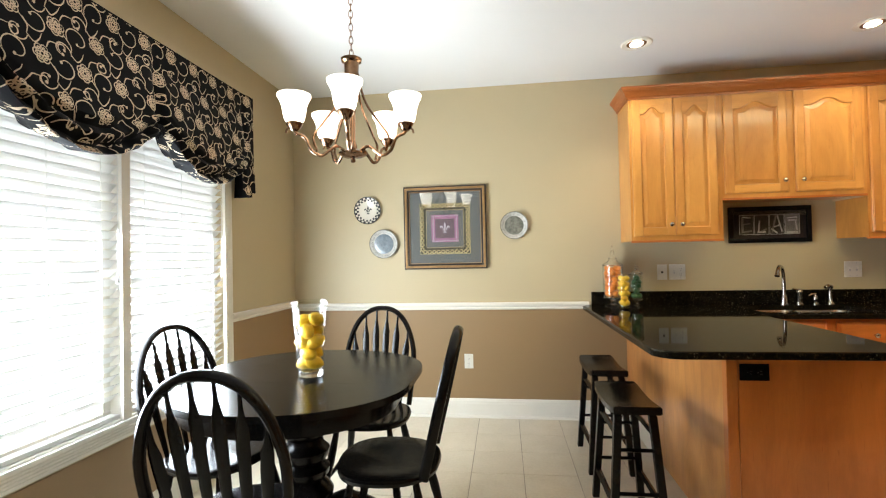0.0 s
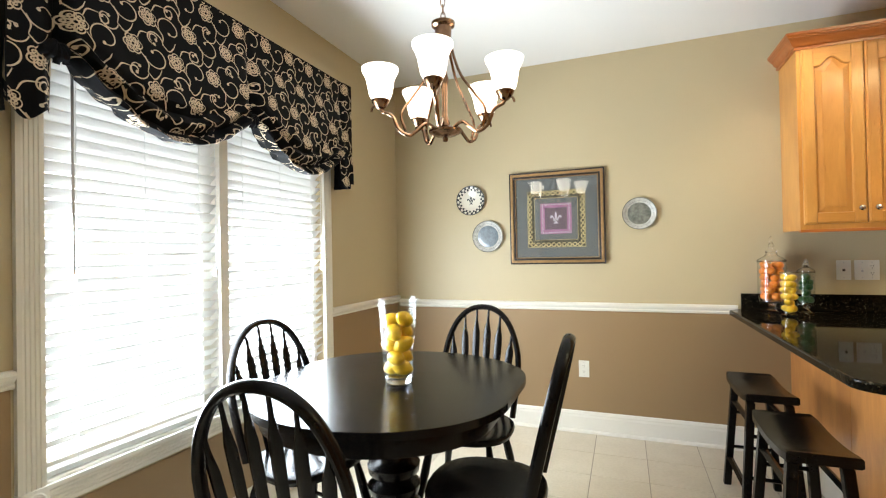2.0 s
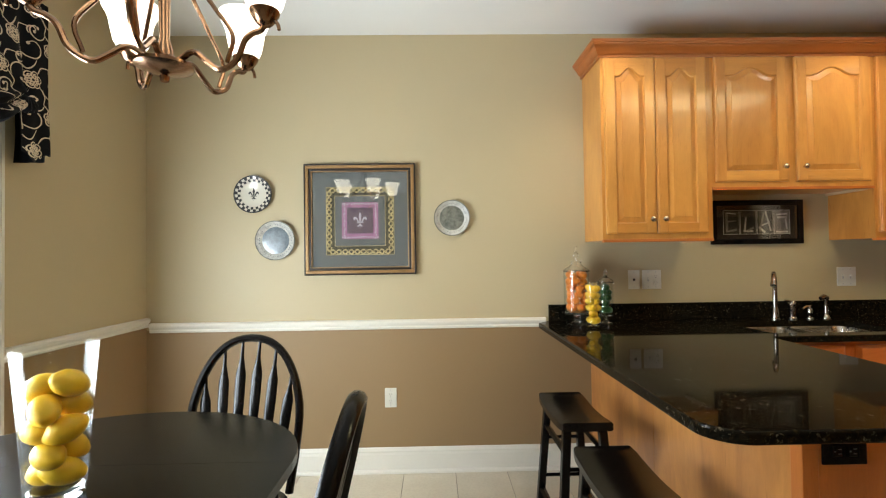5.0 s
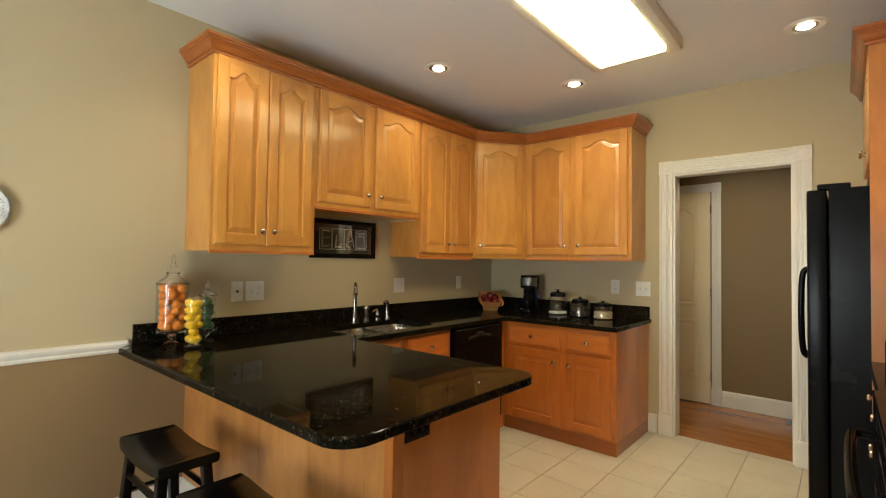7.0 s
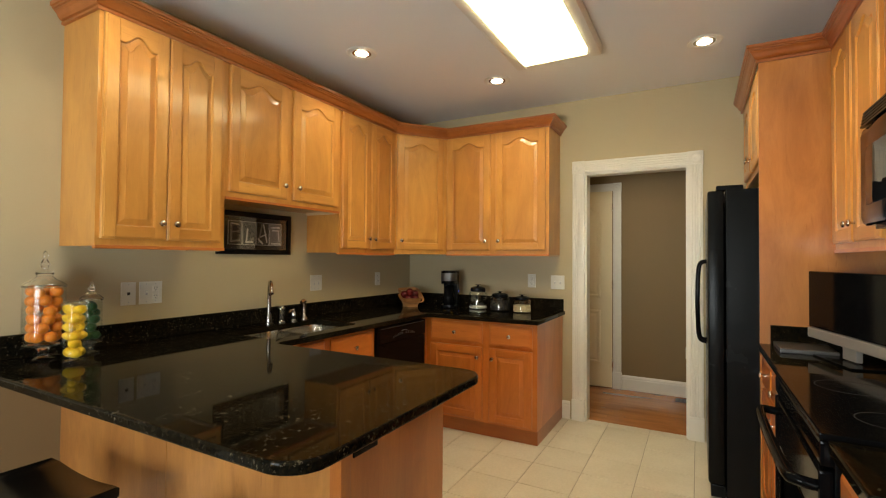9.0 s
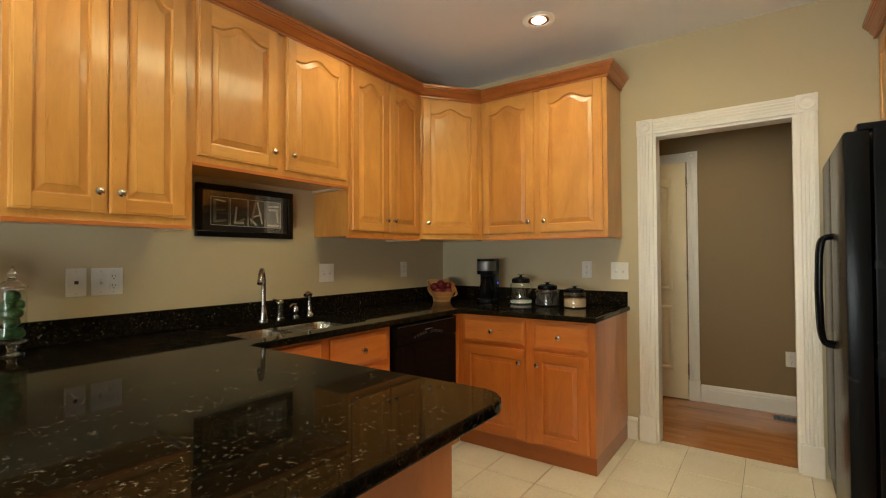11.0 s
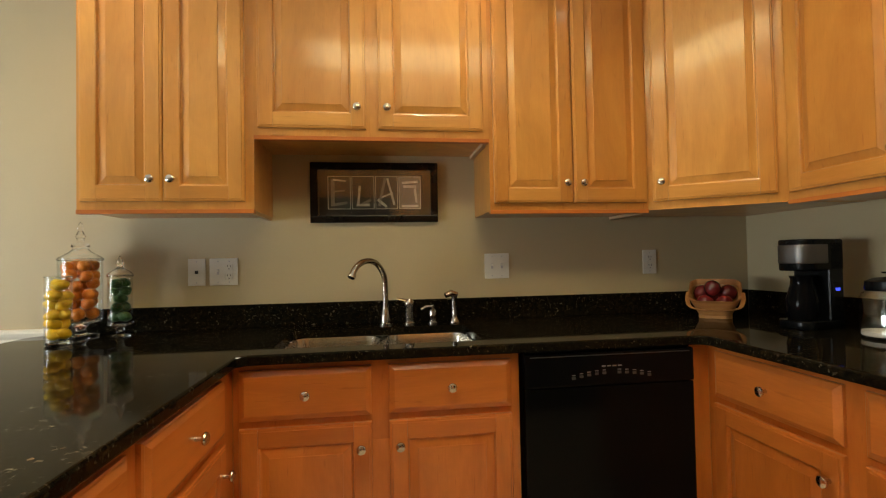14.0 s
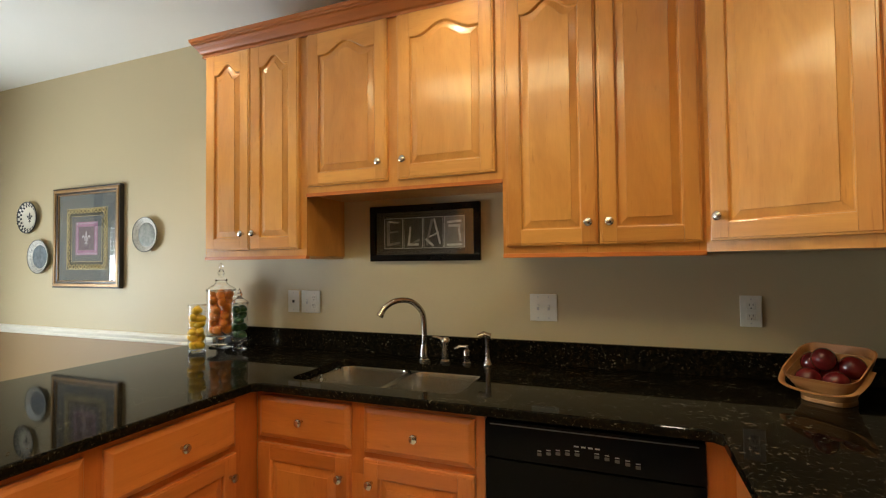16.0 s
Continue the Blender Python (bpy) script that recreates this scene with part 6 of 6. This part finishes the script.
def fruit_basket():
    m = pose(4.108, 4.528, ZT, 0, 0, -40)
    ob = thing("fruit_basket", "small woven splint basket with red apples in the corner", "basket", m)

    def ring(w, d_, z):
        return [(x, y, z) for x, y in arc(w - 0.04, d_ - 0.04, 0.04, 0, 90, 4) + arc(-w + 0.04, d_ - 0.04, 0.04, 90, 180, 4) + arc(-w + 0.04, -d_ + 0.04, 0.04, 180, 270, 4) + arc(w - 0.04, -d_ + 0.04, 0.04, 270, 360, 4)]

    def rake(p):
        """The rim rises towards the back."""
        return (p[0], p[1], p[2] + 0.42 * p[1] * p[2] / 0.11)

    for k in range(6):
        u = k / 5
        w, d_, z = 0.062 + 0.034 * u, 0.056 + 0.032 * u, 0.012 + 0.092 * u
        b = bmesh.new()
        a = [rake(p) for p in ring(w, d_, z)]
        c = [rake(p) for p in ring(w + 0.005, d_ + 0.005, z + 0.0175)]
        va, vc = [b.verts.new(p) for p in a], [b.verts.new(p) for p in c]
        vi = [b.verts.new((p[0] * 0.955, p[1] * 0.95, p[2])) for p in c]
        vj = [b.verts.new((p[0] * 0.955, p[1] * 0.95, p[2])) for p in a]
        n = len(va)
        for i in range(n):
            j = (i + 1) % n
            b.faces.new((va[i], va[j], vc[j], vc[i]))
            b.faces.new((vc[i], vc[j], vi[j], vi[i]))
            b.faces.new((vi[i], vi[j], vj[j], vj[i]))
            b.faces.new((vj[i], vj[j], va[j], va[i]))
        bmesh.ops.recalc_face_normals(b, faces=b.faces[:])
        part("splint", b, WICKER, ob, "", True)
    part("base", slab([(x, y) for x, y, z in ring(0.064, 0.058, 0)], 0.0, 0.014, 0.003), WICKER, ob)
    pts = smooth_path([(-0.104, 0.01, 0.108), (-0.103, -0.045, 0.075), (-0.082, -0.088, 0.048), (0, -0.098, 0.038), (0.082, -0.088, 0.048), (0.103, -0.045, 0.075), (0.104, 0.01, 0.108)], 6)
    part("handle", tube(pts, 0.009, 8, None, 0.35, (0, 0, 1)), WICKER, ob, "folded splint handle", True)
    spots = [m @ Vector(p) for p in ((-0.036, -0.040, 0.066), (0.036, -0.040, 0.068), (0.0, 0.03, 0.085), (-0.05, 0.028, 0.105), (0.05, 0.03, 0.108), (-0.008, -0.006, 0.128))]
    fruit_kind("apple", 0.036, 0.033, False, APPLE, "dark red apple in the splint basket", [tuple(p) for p in spots], "apples in the basket")


def coffee_maker():
    ob = thing("coffee_maker", "black drip coffee maker with a stainless front band", "coffee maker", pose(4.22, 4.190, ZT, 0, 0, -78) @ Matrix.Diagonal((0.88, 0.88, 0.98, 1)))

    def rounded(w, y0, y1, r):
        return arc(w - r, y0 + r, r, 270, 360, 6) + [(w, y1), (-w, y1)] + arc(-w + r, y0 + r, r, 180, 270, 6)

    part("base", slab(rounded(0.072, -0.105, 0.115, 0.05), 0, 0.032, 0.005), BLACKMATT, ob, "", True)
    part("tower", box(-0.072, 0.072, 0.03, 0.115, 0.030, 0.325, 0.008), BLACKMATT, ob)
    part("brew_head", slab(rounded(0.072, -0.098, 0.114, 0.055), 0.215, 0.332, 0.006), BLACKMATT, ob, "", True)
    part("steel_band", slab(rounded(0.0735, -0.101, 0.02, 0.056), 0.242, 0.312, 0.003), BAND, ob, "stainless steel band", True)
    part("carafe", lathe([(0, 0.034), (0.052, 0.034), (0.060, 0.06), (0.058, 0.11), (0.042, 0.160), (0.040, 0.185), (0.046, 0.196), (0, 0.198)], 24, None, pose(0, -0.03, 0)), BLACKGLOSS, ob, "dark glass carafe", True)
    part("control_panel", box(0.0715, 0.0745, 0.045, 0.105, 0.10, 0.17, 0.001), BLACKGLOSS, ob)
    for k in range(3):
        part("clock_digit", box(0.0745, 0.0752, 0.058 + 0.010 * k, 0.064 + 0.010 * k, 0.140, 0.150), BLUELED, ob, "blue glowing clock digit")


def canister(x, y, r, h, fill, fill_h, label):
    ob = thing("canister", label, "canister", pose(x, y, ZT), "glass canisters")
    outer = [(0, 0.001), (r * 0.9, 0.001), (r, 0.008), (r, h * 0.72), (r * 0.94, h * 0.80), (r * 0.78, h * 0.85), (r * 0.76, h * 0.89)]
    inner = [(a - 0.003 if a > 0.01 else 0, z + 0.004) for a, z in outer][::-1]
    part("glass_body", lathe(outer + inner[:-1] + [(0, 0.006)], 28), THINGLASS, ob, "clear glass body", True)
    part("contents", lathe([(0, 0.0065), (r - 0.005, 0.009), (r - 0.0045, fill_h), (r * 0.5, fill_h + 0.004), (0, fill_h + 0.002)], 24), fill, ob, "", True)
    part("lid", lathe([(0, h * 0.86), (r * 0.80, h * 0.86), (r * 0.82, h * 0.90), (r * 0.79, h * 1.03), (r * 0.5, h * 1.09), (r * 0.15, h * 1.11), (0.008, h * 1.16), (0.022, h * 1.175), (0.022, h * 1.20), (0, h * 1.205)], 28), BLACKMATT, ob, "black lid with a flat knob", True)
    return ob


def hall_door():
    f = casing("door_frame_2", -3.81, -3.030, DZ, facing("west", 5.66, 0), "white fluted door casing in the hall", w=0.078)
    ob = thing("hall_door", "white panelled interior door, slightly ajar", "door", pose(5.645, 3.040, 0, 0, 0, 90 + 3))
    b = box(0, 0.75, -0.018, 0.018, 0.01, DZ - 0.005, 0.002)
    part("leaf", b, CREAMDOOR, ob)
    for x in (0.11, 0.41):
        for z0, z1, ar in ((0.25, 0.80, 0.0), (0.93, 1.90, 0.05)):
            g = door_mesh(0.235, z1 - z0, ar, 0.024, 0.014)
            g.transform(pose(x + 0.235, 0.018, z0, 0, 0, 180))
            part("panel", g, CREAMDOOR, ob)
    for z in (0.22, 1.02, 1.82):
        part("hinge", lathe([(0.006, z), (0.007, z + 0.003), (0.007, z + 0.085), (0.006, z + 0.088)], 10, None, pose(-0.006, 0.022, 0)), NICKEL, ob, "nickel hinge", True)
    vent = thing("floor_register", "dark metal floor register in the oak floor", "vent", pose(5.52, 2.30, 0.001))
    part("rim", box(-0.06, 0.06, -0.15, 0.15, 0, 0.004, 0.001), DARKFRAME, vent)
    for k in range(9):
        part("louvre", box(-0.045, 0.045, -0.13 + 0.03 * k, -0.118 + 0.03 * k, 0.004, 0.006), SLOT, vent)


valance()
chandelier()
big_picture()
plate(-0.431, 1.680, 0.112, "check")
plate(-0.300, 1.400, 0.118, "blue")
plate(0.764, 1.523, 0.108, "pewter")
letter_picture()
wall_device(pose(1.874, YB, 1.132), ("jack",), "ivory cable jack plate above the backsplash")
wall_device(pose(1.984, YB, 1.132), ("switch", "outlet"), "ivory two-gang switch and outlet plate above the backsplash")
wall_device(pose(3.196, YB, 1.132), ("switch", "switch"), "ivory two-gang switch plate above the sink")
wall_device(pose(3.964, YB, 1.137), ("outlet",), "ivory duplex outlet above the backsplash")
wall_device(facing("west", XR, 3.528, 1.135), ("outlet",), "ivory duplex outlet above the canisters")
wall_device(facing("west", XR, 3.302, 1.128), ("switch", "switch"), "ivory two-gang switch plate beside the doorway")
wall_device(pose(0.380, YB - 0.003, 0.443), ("outlet",), "white duplex outlet low on the brown wall")
wall_device(facing("west", 5.66, 2.332, 0.427), ("outlet",), "white duplex outlet low on the hall wall")
wall_device(facing("east", XL + 0.003, 4.20, 0.443), ("outlet",), "white duplex outlet low on the brown wall by the window")
wall_device(pose(1.705, 3.147, 0.772, 0, 90, 0), ("outlet",), "black duplex outlet on the peninsula end panel", BLACKMATT)
glassware()
fruit_basket()
coffee_maker()
canister(4.255, 3.930, 0.080, 0.176, SUGAR, 0.022, "clear glass canister with a little white sugar and black lid")
canister(4.225, 3.715, 0.083, 0.136, COFFEE, 0.085, "clear glass canister full of dark coffee with black lid")
canister(4.205, 3.515, 0.075, 0.120, OATS, 0.058, "clear glass canister half full of oats with black lid")
hall_door()
